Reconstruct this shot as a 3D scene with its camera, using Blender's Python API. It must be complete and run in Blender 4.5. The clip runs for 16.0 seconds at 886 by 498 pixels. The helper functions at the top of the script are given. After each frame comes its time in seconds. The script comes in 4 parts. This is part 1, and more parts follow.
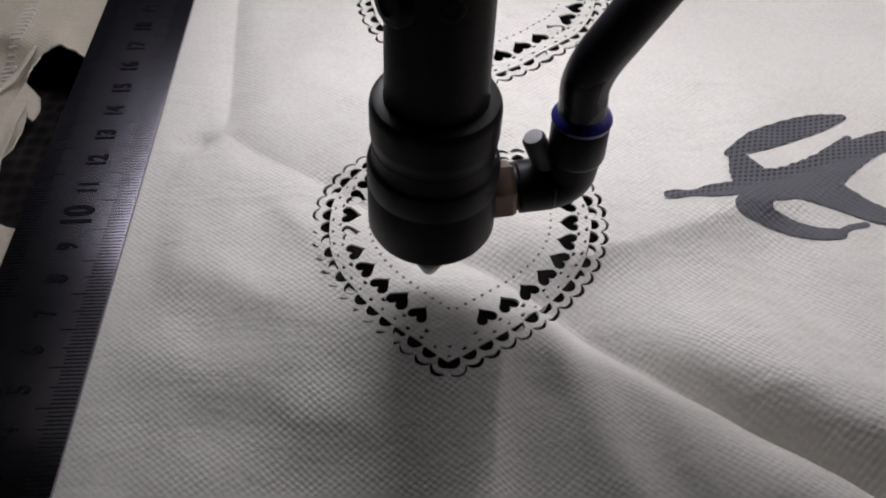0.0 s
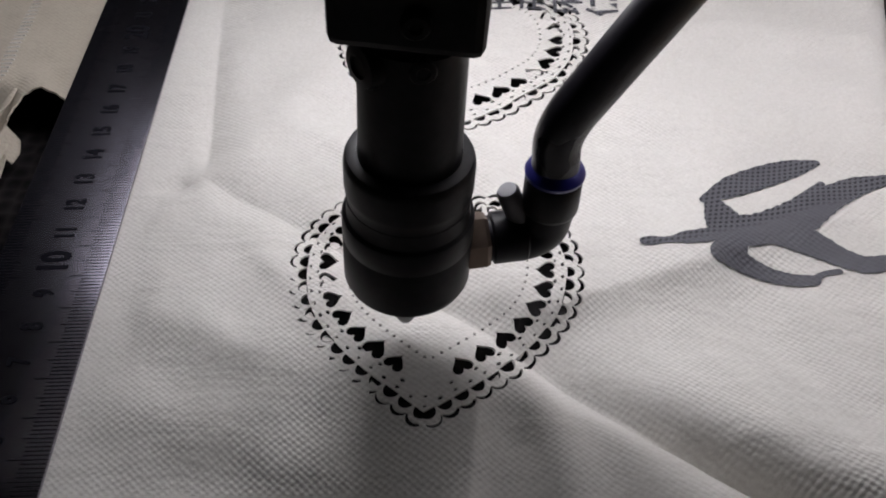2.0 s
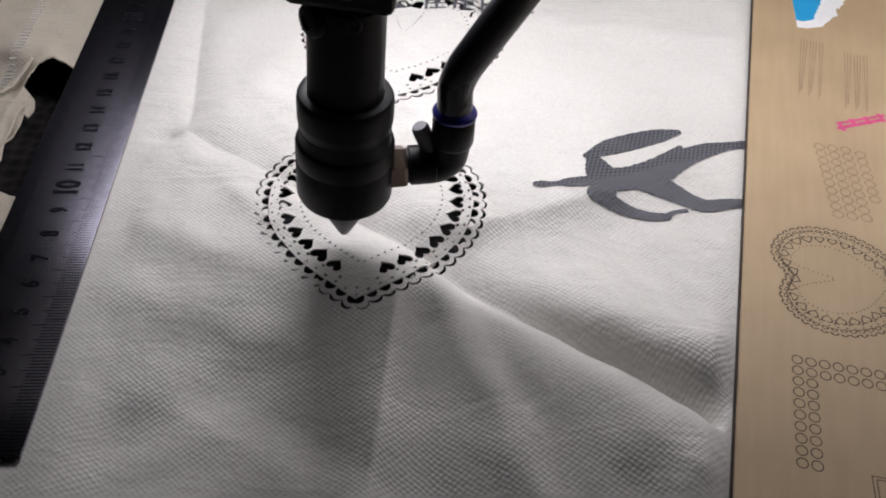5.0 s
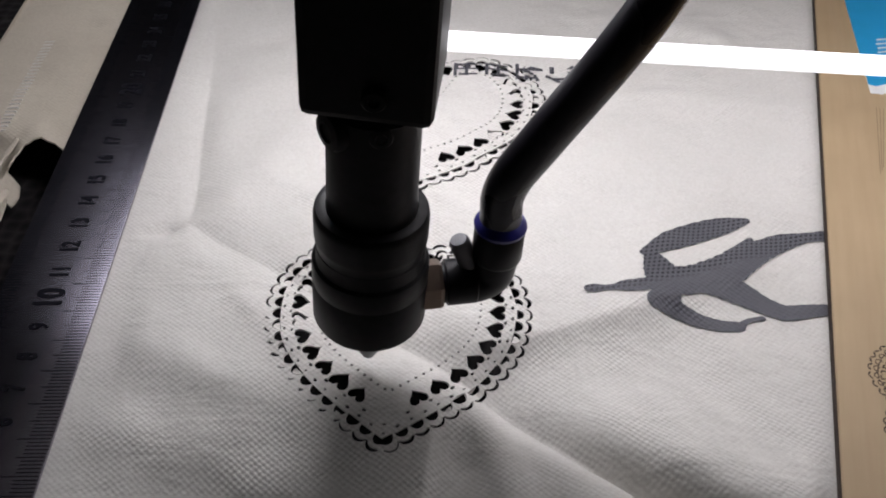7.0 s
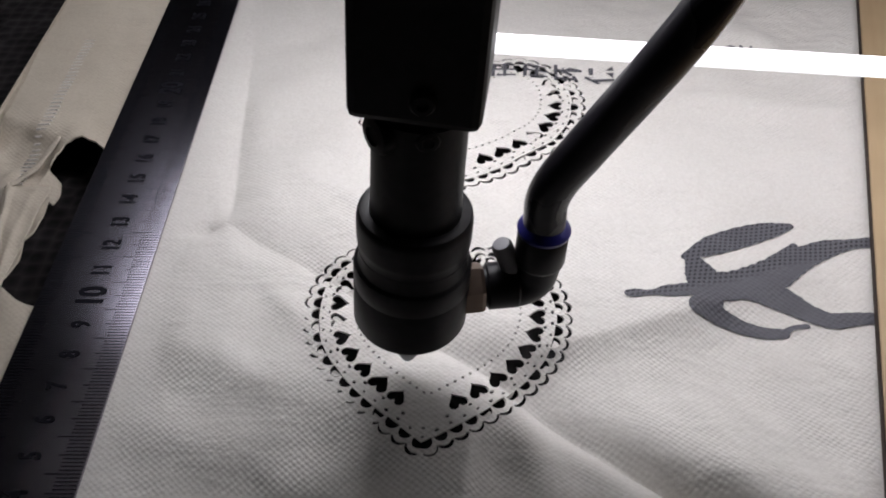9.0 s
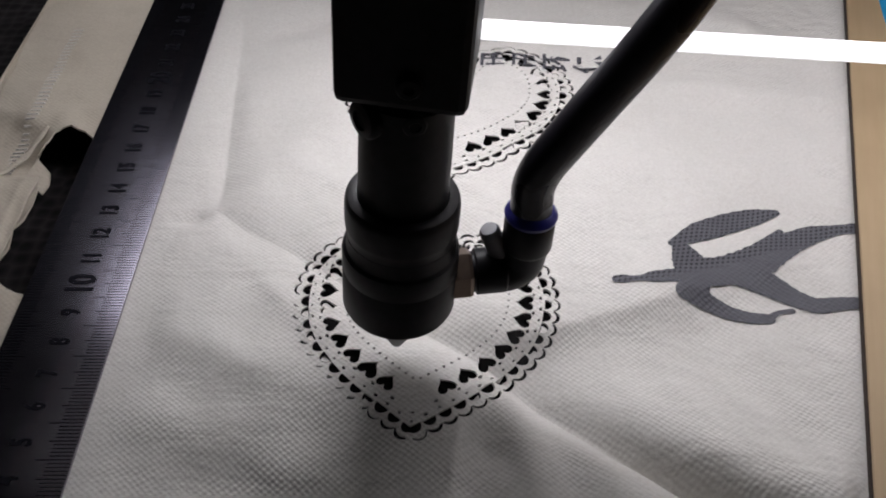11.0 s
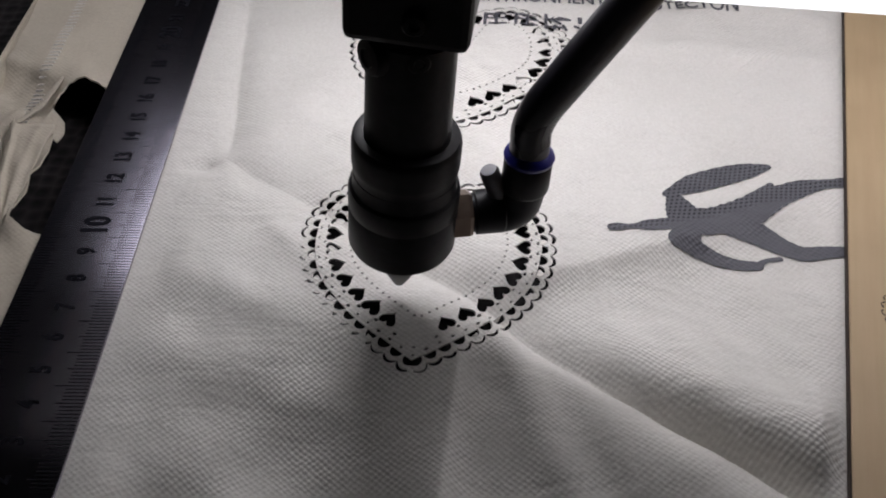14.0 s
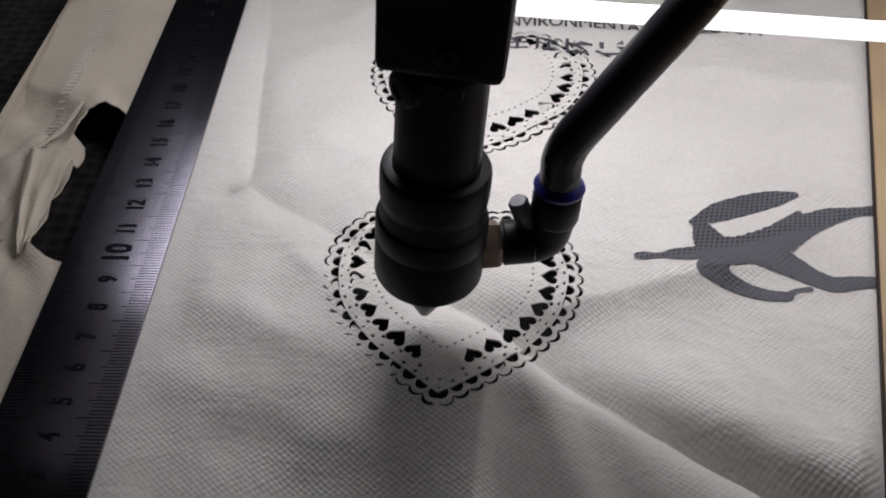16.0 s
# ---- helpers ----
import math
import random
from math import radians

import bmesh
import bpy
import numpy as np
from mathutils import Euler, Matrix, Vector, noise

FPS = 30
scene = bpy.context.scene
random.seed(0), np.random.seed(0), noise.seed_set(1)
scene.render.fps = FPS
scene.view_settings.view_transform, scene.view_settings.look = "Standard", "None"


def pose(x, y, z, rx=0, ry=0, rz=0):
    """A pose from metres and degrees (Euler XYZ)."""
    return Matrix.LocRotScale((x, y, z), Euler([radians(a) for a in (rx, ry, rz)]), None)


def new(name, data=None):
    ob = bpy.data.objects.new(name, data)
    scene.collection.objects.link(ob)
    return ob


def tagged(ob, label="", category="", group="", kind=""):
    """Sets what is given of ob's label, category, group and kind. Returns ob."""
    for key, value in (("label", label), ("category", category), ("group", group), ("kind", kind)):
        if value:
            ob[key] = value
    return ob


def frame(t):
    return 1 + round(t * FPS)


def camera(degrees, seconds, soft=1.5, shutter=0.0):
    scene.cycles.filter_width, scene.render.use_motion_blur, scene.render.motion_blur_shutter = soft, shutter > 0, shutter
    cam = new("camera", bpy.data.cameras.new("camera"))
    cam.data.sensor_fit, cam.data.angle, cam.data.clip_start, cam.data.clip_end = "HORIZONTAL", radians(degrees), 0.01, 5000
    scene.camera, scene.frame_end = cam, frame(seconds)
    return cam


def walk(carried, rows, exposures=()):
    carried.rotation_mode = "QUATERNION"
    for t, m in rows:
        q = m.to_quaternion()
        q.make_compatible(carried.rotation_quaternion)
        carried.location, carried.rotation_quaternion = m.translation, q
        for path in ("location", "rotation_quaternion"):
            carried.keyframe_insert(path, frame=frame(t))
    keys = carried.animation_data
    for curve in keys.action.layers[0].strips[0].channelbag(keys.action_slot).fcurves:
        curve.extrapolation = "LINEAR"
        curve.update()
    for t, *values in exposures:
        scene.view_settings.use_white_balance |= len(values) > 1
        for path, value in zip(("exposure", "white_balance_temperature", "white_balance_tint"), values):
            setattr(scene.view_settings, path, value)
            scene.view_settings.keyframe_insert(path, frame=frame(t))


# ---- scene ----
cam = camera(53.41, 16.0, soft=2.0)
PATH = [
    (0, 0.08888, -0.05179, 0.15778, -0.260, -48.656, -1.479),
    (0.5, 0.09037, -0.04964, 0.15859, -0.587, -48.241, -1.344),
    (1, 0.09151, -0.05069, 0.15982, -0.894, -48.120, -1.028),
    (1.5, 0.09176, -0.05010, 0.16055, -1.227, -47.813, -0.748),
    (2, 0.09186, -0.04815, 0.16224, -1.384, -47.177, -0.598),
    (2.5, 0.09189, -0.05042, 0.16157, -1.482, -47.217, -0.494),
    (3, 0.09024, -0.06092, 0.16180, -1.189, -47.475, -0.488),
    (3.5, 0.09430, -0.08339, 0.16752, -2.040, -48.098, 0.804),
    (4, 0.10033, -0.10508, 0.18181, -3.419, -46.125, 2.123),
    (4.2, 0.10086, -0.10940, 0.18663, -4.225, -46.040, 2.726),
    (6.3, 0.10283, -0.09540, 0.18513, -3.660, -44.168, 2.243),
    (6.5, 0.10208, -0.08699, 0.18525, -3.343, -44.165, 1.963),
    (7, 0.09710, -0.06480, 0.17776, -2.877, -43.955, 1.472),
    (7.5, 0.08380, -0.05314, 0.17532, -1.305, -43.599, 0.565),
    (8, 0.08361, -0.05560, 0.17426, -0.234, -44.006, 0.249),
    (8.5, 0.08880, -0.05978, 0.17594, -0.312, -44.072, 0.292),
    (9, 0.09344, -0.06288, 0.17767, -0.546, -44.118, 0.488),
    (9.2, 0.09538, -0.06302, 0.17669, -0.796, -44.060, 0.545),
    (11.3, 0.09430, -0.06657, 0.17725, -1.435, -44.520, 0.909),
    (11.5, 0.09428, -0.06998, 0.17657, -1.630, -44.499, 1.082),
    (12, 0.09404, -0.07555, 0.17701, -1.932, -44.938, 1.435),
    (12.5, 0.09480, -0.07811, 0.17830, -1.593, -45.226, 1.321),
    (13, 0.09440, -0.07944, 0.17853, -1.685, -45.200, 1.571),
    (13.5, 0.09463, -0.07963, 0.17769, -1.394, -45.290, 1.464),
    (14, 0.09439, -0.07838, 0.17732, -1.128, -45.875, 1.344),
    (14.5, 0.09271, -0.07606, 0.17849, -0.862, -45.612, 1.159),
    (15, 0.09069, -0.07566, 0.17794, -0.737, -44.969, 1.172),
    (15.5, 0.08992, -0.07460, 0.17794, -0.510, -44.925, 1.021),
    (16, 0.08948, -0.07362, 0.17745, -0.454, -44.842, 1.033),
]
walk(cam, [(t, pose(x, y, z, 90 + pitch, 0, yaw) @ pose(0, 0, 0, 0, 0, roll)) for t, x, y, z, yaw, pitch, roll in PATH],
     exposures=[(0, 0.08), (2.5, 0.15), (3, 0.25), (3.5, 0.45), (4.2, 0.55), (6.3, 0.2), (9.2, 0.22), (11.3, 0.05), (13.5, 0.1), (16, 0.03)])

# ---- world, light, exposure ----
world = bpy.data.worlds.new("world")
scene.world = world
world.use_nodes = True
world.node_tree.nodes["Background"].inputs[0].default_value = (0.75, 0.72, 0.8, 1)
world.node_tree.nodes["Background"].inputs[1].default_value = 0.02
LAMP = 15.5          # strength of the lamp on the gantry

# ---- plan ----
HEAD = (0.0862, 0.0750)          # axis of the laser head
BAR_YAW = -6.3                   # the gantry against the ruler
BOARD_YAW = -17.6                # the board's long edge against the ruler


# ---- small helpers ----
def part(name, bm, material, parent=None, label="", smooth=False):
    """Links a bmesh as one mesh object under a thing."""
    me = bpy.data.meshes.new(name)
    if smooth:
        for e in bm.edges:
            e.smooth = len(e.link_faces) != 2 or e.calc_face_angle(0) < radians(34)
    bm.to_mesh(me)
    bm.free()
    if smooth:
        for f in me.polygons:
            f.use_smooth = True
    me.materials.append(material)
    ob = new(name, me)
    if parent is not None:
        ob.parent = parent
    if label:
        tagged(ob, label)
    return ob


def thing(name, label, category, place=None, kind="", group=""):
    """An Empty at a thing's base that carries its parts."""
    ob = new(name)
    ob.empty_display_size = 0.01
    if place is not None:
        ob.matrix_world = place
    return tagged(ob, label, category, group, kind)


def box(x0, x1, y0, y1, z0, z1, bevel=0.0, segments=2):
    bm = bmesh.new()
    bmesh.ops.create_cube(bm, size=1, matrix=Matrix.Translation(((x0 + x1) / 2, (y0 + y1) / 2, (z0 + z1) / 2)) @ Matrix.Diagonal((x1 - x0, y1 - y0, z1 - z0, 1)))
    if bevel:
        bmesh.ops.bevel(bm, geom=bm.edges[:], offset=bevel, segments=segments, affect="EDGES", profile=0.5)
    return bm


def lathe(profile, n=64, m=None):
    """A solid of revolution round z from (radius, height) pairs."""
    bm = bmesh.new()
    rings = []
    for r, z in profile:
        if r < 1e-7:
            rings.append([bm.verts.new((0, 0, z))])
        else:
            rings.append([bm.verts.new((r * math.cos(2 * math.pi * k / n), r * math.sin(2 * math.pi * k / n), z)) for k in range(n)])
    for a, b in zip(rings, rings[1:]):
        for k in range(n):
            j = (k + 1) % n
            if len(a) == 1 and len(b) > 1:
                bm.faces.new((a[0], b[j], b[k]))
            elif len(b) == 1 and len(a) > 1:
                bm.faces.new((a[k], a[j], b[0]))
            elif len(a) > 1:
                bm.faces.new((a[k], a[j], b[j], b[k]))
    bmesh.ops.recalc_face_normals(bm, faces=bm.faces[:])
    if m is not None:
        bmesh.ops.transform(bm, matrix=m, verts=bm.verts[:])
    return bm


def pipe(points, radius, n=24, steps=10):
    """A round tube along a smooth line through the points."""
    pts = [Vector(p) for p in points]
    pts = [2 * pts[0] - pts[1]] + pts + [2 * pts[-1] - pts[-2]]
    line = []
    for a, b, c, d in zip(pts, pts[1:], pts[2:], pts[3:]):
        for k in range(steps):
            u = k / steps
            line.append(0.5 * (2 * b + (c - a) * u + (2 * a - 5 * b + 4 * c - d) * u * u + (3 * b - a - 3 * c + d) * u ** 3))
    line.append(pts[-2])
    bm = bmesh.new()
    rings, side = [], Vector((0, 1, 0))
    for k, p in enumerate(line):
        way = (line[min(k + 1, len(line) - 1)] - line[max(k - 1, 0)]).normalized()
        a = way.cross(side).normalized()
        b = a.cross(way).normalized()
        rings.append([bm.verts.new(p + radius * (math.cos(2 * math.pi * j / n) * a + math.sin(2 * math.pi * j / n) * b)) for j in range(n)])
    for a, b in zip(rings, rings[1:]):
        for j in range(n):
            bm.faces.new((a[j], a[(j + 1) % n], b[(j + 1) % n], b[j]))
    bm.faces.new(rings[0][::-1])
    bm.faces.new(rings[-1])
    bmesh.ops.recalc_face_normals(bm, faces=bm.faces[:])
    return bm


def mesh_of(name, verts, faces, material, parent=None, label="", smooth=False):
    me = bpy.data.meshes.new(name)
    me.from_pydata([tuple(map(float, v)) for v in verts], [], faces)
    me.update()
    if smooth:
        for f in me.polygons:
            f.use_smooth = True
    me.materials.append(material)
    ob = new(name, me)
    if parent is not None:
        ob.parent = parent
    if label:
        tagged(ob, label)
    return ob


# ---- materials ----
def node_material(name):
    m = bpy.data.materials.new(name)
    m.use_nodes = True
    t = m.node_tree
    return m, t, t.nodes["Principled BSDF"]


def node(t, kind, values=(), **settings):
    n = t.nodes.new(kind)
    for key, value in settings.items():
        if key == "operation":
            n.operation = value
        elif key == "blend_type":
            n.blend_type = value
        elif key == "data_type":
            n.data_type = value
        elif key == "feature":
            n.feature = value
    for key, value in dict(values).items():
        n.inputs[key].default_value = value
    return n


def ramp(t, source, stops):
    r = t.nodes.new("ShaderNodeValToRGB")
    while len(r.color_ramp.elements) < len(stops):
        r.color_ramp.elements.new(0.5)
    for e, (at, c) in zip(r.color_ramp.elements, stops):
        e.position, e.color = at, (*c, 1) if len(c) == 3 else c
    t.links.new(source, r.inputs[0])
    return r.outputs[0]


def plain(name, colour, rough=0.5, metal=0.0, spread=0.12, size=300.0, bump=0.0, gloss=0.5):
    """A surface with mottling at two scales and fine relief."""
    m, t, p = node_material(name)
    co = t.nodes.new("ShaderNodeTexCoord").outputs["Object"]
    a = node(t, "ShaderNodeTexNoise", {"Scale": size, "Detail": 4})
    b = node(t, "ShaderNodeTexNoise", {"Scale": size / 9, "Detail": 3})
    for n in (a, b):
        t.links.new(co, n.inputs["Vector"])
    mix = node(t, "ShaderNodeMath", operation="ADD")
    t.links.new(a.outputs[0], mix.inputs[0])
    t.links.new(b.outputs[0], mix.inputs[1])
    half = node(t, "ShaderNodeMath", {1: 0.5}, operation="MULTIPLY")
    t.links.new(mix.outputs[0], half.inputs[0])
    lo = tuple(c * (1 - spread) for c in colour)
    hi = tuple(min(1, c * (1 + spread)) for c in colour)
    t.links.new(ramp(t, half.outputs[0], [(0.35, lo), (0.65, hi)]), p.inputs["Base Color"])
    rr = node(t, "ShaderNodeMapRange", {"From Min": 0.3, "From Max": 0.7, "To Min": max(0, rough - 0.07), "To Max": min(1, rough + 0.07)})
    t.links.new(b.outputs[0], rr.inputs[0])
    t.links.new(rr.outputs[0], p.inputs["Roughness"])
    p.inputs["Metallic"].default_value = metal
    p.inputs["Specular IOR Level"].default_value = gloss
    if bump:
        bp = node(t, "ShaderNodeBump", {"Strength": 1.0, "Distance": bump})
        t.links.new(a.outputs[0], bp.inputs["Height"])
        t.links.new(bp.outputs[0], p.inputs["Normal"])
    return m


WEAVE_ANGLE, WEAVE_A, WEAVE_B = radians(-40), 0.00112, 0.00135


def weave(t, depth):
    """Height of the embossed dots in the cloth: two crossing waves with some unevenness."""
    co = t.nodes.new("ShaderNodeTexCoord").outputs["Object"]
    wob = node(t, "ShaderNodeTexNoise", {"Scale": 150.0, "Detail": 3})
    t.links.new(co, wob.inputs["Vector"])
    off = node(t, "ShaderNodeVectorMath", {1: (0.5, 0.5, 0.5)}, operation="SUBTRACT")
    t.links.new(wob.outputs["Color"], off.inputs[0])
    sc = node(t, "ShaderNodeVectorMath", operation="SCALE")
    sc.inputs["Scale"].default_value = 0.0011
    t.links.new(off.outputs[0], sc.inputs[0])
    add = node(t, "ShaderNodeVectorMath", operation="ADD")
    t.links.new(co, add.inputs[0])
    t.links.new(sc.outputs[0], add.inputs[1])
    waves = []
    for ang, pitch in ((WEAVE_ANGLE, WEAVE_A), (WEAVE_ANGLE + radians(78), WEAVE_B)):
        d = node(t, "ShaderNodeVectorMath", {1: (math.cos(ang + math.pi / 2) * 2 * math.pi / pitch, math.sin(ang + math.pi / 2) * 2 * math.pi / pitch, 0)}, operation="DOT_PRODUCT")
        t.links.new(add.outputs[0], d.inputs[0])
        s = node(t, "ShaderNodeMath", operation="SINE")
        t.links.new(d.outputs["Value"], s.inputs[0])
        waves.append(s.outputs[0])
    m = node(t, "ShaderNodeMath", {1: 1.7}, operation="MULTIPLY_ADD")
    t.links.new(waves[1], m.inputs[0])
    t.links.new(waves[0], m.inputs[2])
    dots = node(t, "ShaderNodeMapRange", {"From Min": -2.5, "From Max": 2.0, "To Min": 0.0, "To Max": 1.3})
    t.links.new(m.outputs[0], dots.inputs[0])
    fine = node(t, "ShaderNodeTexNoise", {"Scale": 2600.0, "Detail": 4, "Roughness": 0.7})
    t.links.new(co, fine.inputs["Vector"])
    f = node(t, "ShaderNodeMath", {1: 0.5}, operation="MULTIPLY")
    t.links.new(fine.outputs[0], f.inputs[0])
    patch = node(t, "ShaderNodeTexNoise", {"Scale": 55.0, "Detail": 3})
    t.links.new(co, patch.inputs["Vector"])
    worn = node(t, "ShaderNodeMapRange", {"From Min": 0.35, "From Max": 0.65, "To Min": 0.45, "To Max": 1.25})
    t.links.new(patch.outputs[0], worn.inputs[0])
    dots2 = node(t, "ShaderNodeMath", operation="MULTIPLY")
    t.links.new(dots.outputs[0], dots2.inputs[0])
    t.links.new(worn.outputs[0], dots2.inputs[1])
    lump = node(t, "ShaderNodeTexNoise", {"Scale": 210.0, "Detail": 3, "Roughness": 0.55})
    t.links.new(co, lump.inputs["Vector"])
    rise = node(t, "ShaderNodeMath", operation="MULTIPLY_ADD")
    rise.inputs[1].default_value = 4.0
    t.links.new(lump.outputs[0], rise.inputs[0])
    t.links.new(dots2.outputs[0], rise.inputs[2])
    stretch = node(t, "ShaderNodeMapping", {"Scale": (34.0, 85.0, 40.0), "Rotation": (0.0, 0.0, 0.45)})
    t.links.new(co, stretch.inputs[0])
    wrinkle = node(t, "ShaderNodeTexNoise", {"Scale": 1.0, "Detail": 4, "Roughness": 0.5, "Distortion": 0.8})
    t.links.new(stretch.outputs[0], wrinkle.inputs["Vector"])
    crumple = node(t, "ShaderNodeMath", operation="MULTIPLY_ADD")
    crumple.inputs[1].default_value = 10.0
    t.links.new(wrinkle.outputs[0], crumple.inputs[0])
    t.links.new(rise.outputs[0], crumple.inputs[2])
    h = node(t, "ShaderNodeMath", operation="ADD")
    t.links.new(crumple.outputs[0], h.inputs[0])
    t.links.new(f.outputs[0], h.inputs[1])
    bp = node(t, "ShaderNodeBump", {"Strength": 1.0, "Distance": depth})
    t.links.new(h.outputs[0], bp.inputs["Height"])
    return co, dots.outputs[0], bp.outputs[0]


def cloth_material(name, light, dark, depth):
    m, t, p = node_material(name)
    co, dots, normal = weave(t, depth)
    big = node(t, "ShaderNodeTexNoise", {"Scale": 14.0, "Detail": 5})
    t.links.new(co, big.inputs["Vector"])
    col = ramp(t, big.outputs[0], [(0.35, dark), (0.65, light)])
    fibre = node(t, "ShaderNodeTexNoise", {"Scale": 900.0, "Detail": 5, "Roughness": 0.7})
    t.links.new(co, fibre.inputs["Vector"])
    shade = ramp(t, fibre.outputs[0], [(0.3, (0.86, 0.85, 0.84)), (0.7, (1.0, 1.0, 1.0))])
    mix = node(t, "ShaderNodeMix", {"Factor": 1.0}, data_type="RGBA", blend_type="MULTIPLY")
    t.links.new(col, mix.inputs["A"])
    t.links.new(shade, mix.inputs["B"])
    t.links.new(mix.outputs["Result"], p.inputs["Base Color"])
    t.links.new(normal, p.inputs["Normal"])
    p.inputs["Roughness"].default_value = 0.85
    p.inputs["Specular IOR Level"].default_value = 0.25
    return m


def ink_material():
    """Grey printing ink that has skipped some of the hollows between the embossed dots."""
    m, t, p = node_material("printing_ink")
    co, dots, normal = weave(t, 0.00010)
    wear = node(t, "ShaderNodeTexNoise", {"Scale": 45.0, "Detail": 3})
    t.links.new(co, wear.inputs["Vector"])
    # the print is dotted beyond a slanting line and solid on its near side
    above = node(t, "ShaderNodeVectorMath", {1: (-0.30, 1.0, 0.0)}, operation="DOT_PRODUCT")
    t.links.new(co, above.inputs[0])
    jag = node(t, "ShaderNodeMath", operation="MULTIPLY_ADD")
    jag.inputs[1].default_value = 0.006
    t.links.new(wear.outputs[0], jag.inputs[0])
    t.links.new(above.outputs["Value"], jag.inputs[2])
    zone = node(t, "ShaderNodeMapRange", {"From Min": 0.0565, "From Max": 0.0585, "To Min": 0.0, "To Max": 1.0})
    t.links.new(jag.outputs[0], zone.inputs[0])
    row = []
    for ang, pitch in ((0.10, 0.00150), (1.25, 0.00140)):
        dv = node(t, "ShaderNodeVectorMath", {1: (-math.sin(ang) * 2 * math.pi / pitch, math.cos(ang) * 2 * math.pi / pitch, 0)}, operation="DOT_PRODUCT")
        t.links.new(co, dv.inputs[0])
        sn = node(t, "ShaderNodeMath", operation="SINE")
        t.links.new(dv.outputs["Value"], sn.inputs[0])
        row.append(sn.outputs[0])
    both = node(t, "ShaderNodeMath", operation="ADD")
    t.links.new(row[0], both.inputs[0])
    t.links.new(row[1], both.inputs[1])
    hole = node(t, "ShaderNodeMapRange", {"From Min": 0.35, "From Max": 0.8, "To Min": 0.0, "To Max": 1.0})
    t.links.new(both.outputs[0], hole.inputs[0])
    pits = node(t, "ShaderNodeMath", operation="MULTIPLY")
    t.links.new(hole.outputs[0], pits.inputs[0])
    t.links.new(zone.outputs[0], pits.inputs[1])
    base = ramp(t, wear.outputs[0], [(0.3, (0.085, 0.085, 0.10)), (0.7, (0.112, 0.112, 0.128))])
    tone = node(t, "ShaderNodeMix", {}, data_type="RGBA")
    t.links.new(pits.outputs[0], tone.inputs["Factor"])
    t.links.new(base, tone.inputs["A"])
    tone.inputs["B"].default_value = (0.018, 0.018, 0.024, 1)
    col = tone.outputs["Result"]
    t.links.new(col, p.inputs["Base Color"])
    t.links.new(normal, p.inputs["Normal"])
    p.inputs["Roughness"].default_value = 0.7
    return m


def steel_material():
    m, t, p = node_material("brushed_steel")
    co = t.nodes.new("ShaderNodeTexCoord").outputs["Object"]
    st = node(t, "ShaderNodeMapping", {"Scale": (120, 3000, 200)})
    t.links.new(co, st.inputs[0])
    n = node(t, "ShaderNodeTexNoise", {"Scale": 1.0, "Detail": 3})
    t.links.new(st.outputs[0], n.inputs["Vector"])
    spots = node(t, "ShaderNodeTexNoise", {"Scale": 260.0, "Detail": 6})
    t.links.new(co, spots.inputs["Vector"])
    c = ramp(t, spots.outputs[0], [(0.30, (0.27, 0.26, 0.315)), (0.75, (0.32, 0.31, 0.365))])
    t.links.new(c, p.inputs["Base Color"])
    p.inputs["Metallic"].default_value = 1.0
    r = node(t, "ShaderNodeMapRange", {"From Min": 0.3, "From Max": 0.7, "To Min": 0.165, "To Max": 0.185})
    t.links.new(n.outputs[0], r.inputs[0])
    t.links.new(r.outputs[0], p.inputs["Roughness"])
    return m


def wood_material():
    """Sanded pale board with faint grain along its length."""
    m, t, p = node_material("pale_board")
    co = t.nodes.new("ShaderNodeTexCoord").outputs["Object"]
    st = node(t, "ShaderNodeMapping", {"Scale": (420, 30, 60)})
    t.links.new(co, st.inputs[0])
    g = node(t, "ShaderNodeTexNoise", {"Scale": 1.0, "Detail": 6, "Roughness": 0.65})
    t.links.new(st.outputs[0], g.inputs["Vector"])
    b = node(t, "ShaderNodeTexNoise", {"Scale": 22.0, "Detail": 4})
    t.links.new(co, b.inputs["Vector"])
    grain = ramp(t, g.outputs[0], [(0.3, (0.47, 0.345, 0.205)), (0.7, (0.505, 0.375, 0.23))])
    blot = ramp(t, b.outputs[0], [(0.3, (0.84, 0.83, 0.82)), (0.7, (1, 1, 1))])
    mix = node(t, "ShaderNodeMix", {"Factor": 1.0}, data_type="RGBA", blend_type="MULTIPLY")
    t.links.new(grain, mix.inputs["A"])
    t.links.new(blot, mix.inputs["B"])
    t.links.new(mix.outputs["Result"], p.inputs["Base Color"])
    p.inputs["Roughness"].default_value = 0.6
    bp = node(t, "ShaderNodeBump", {"Strength": 0.5, "Distance": 0.00005})
    t.links.new(g.outputs[0], bp.inputs["Height"])
    t.links.new(bp.outputs[0], p.inputs["Normal"])
    return m


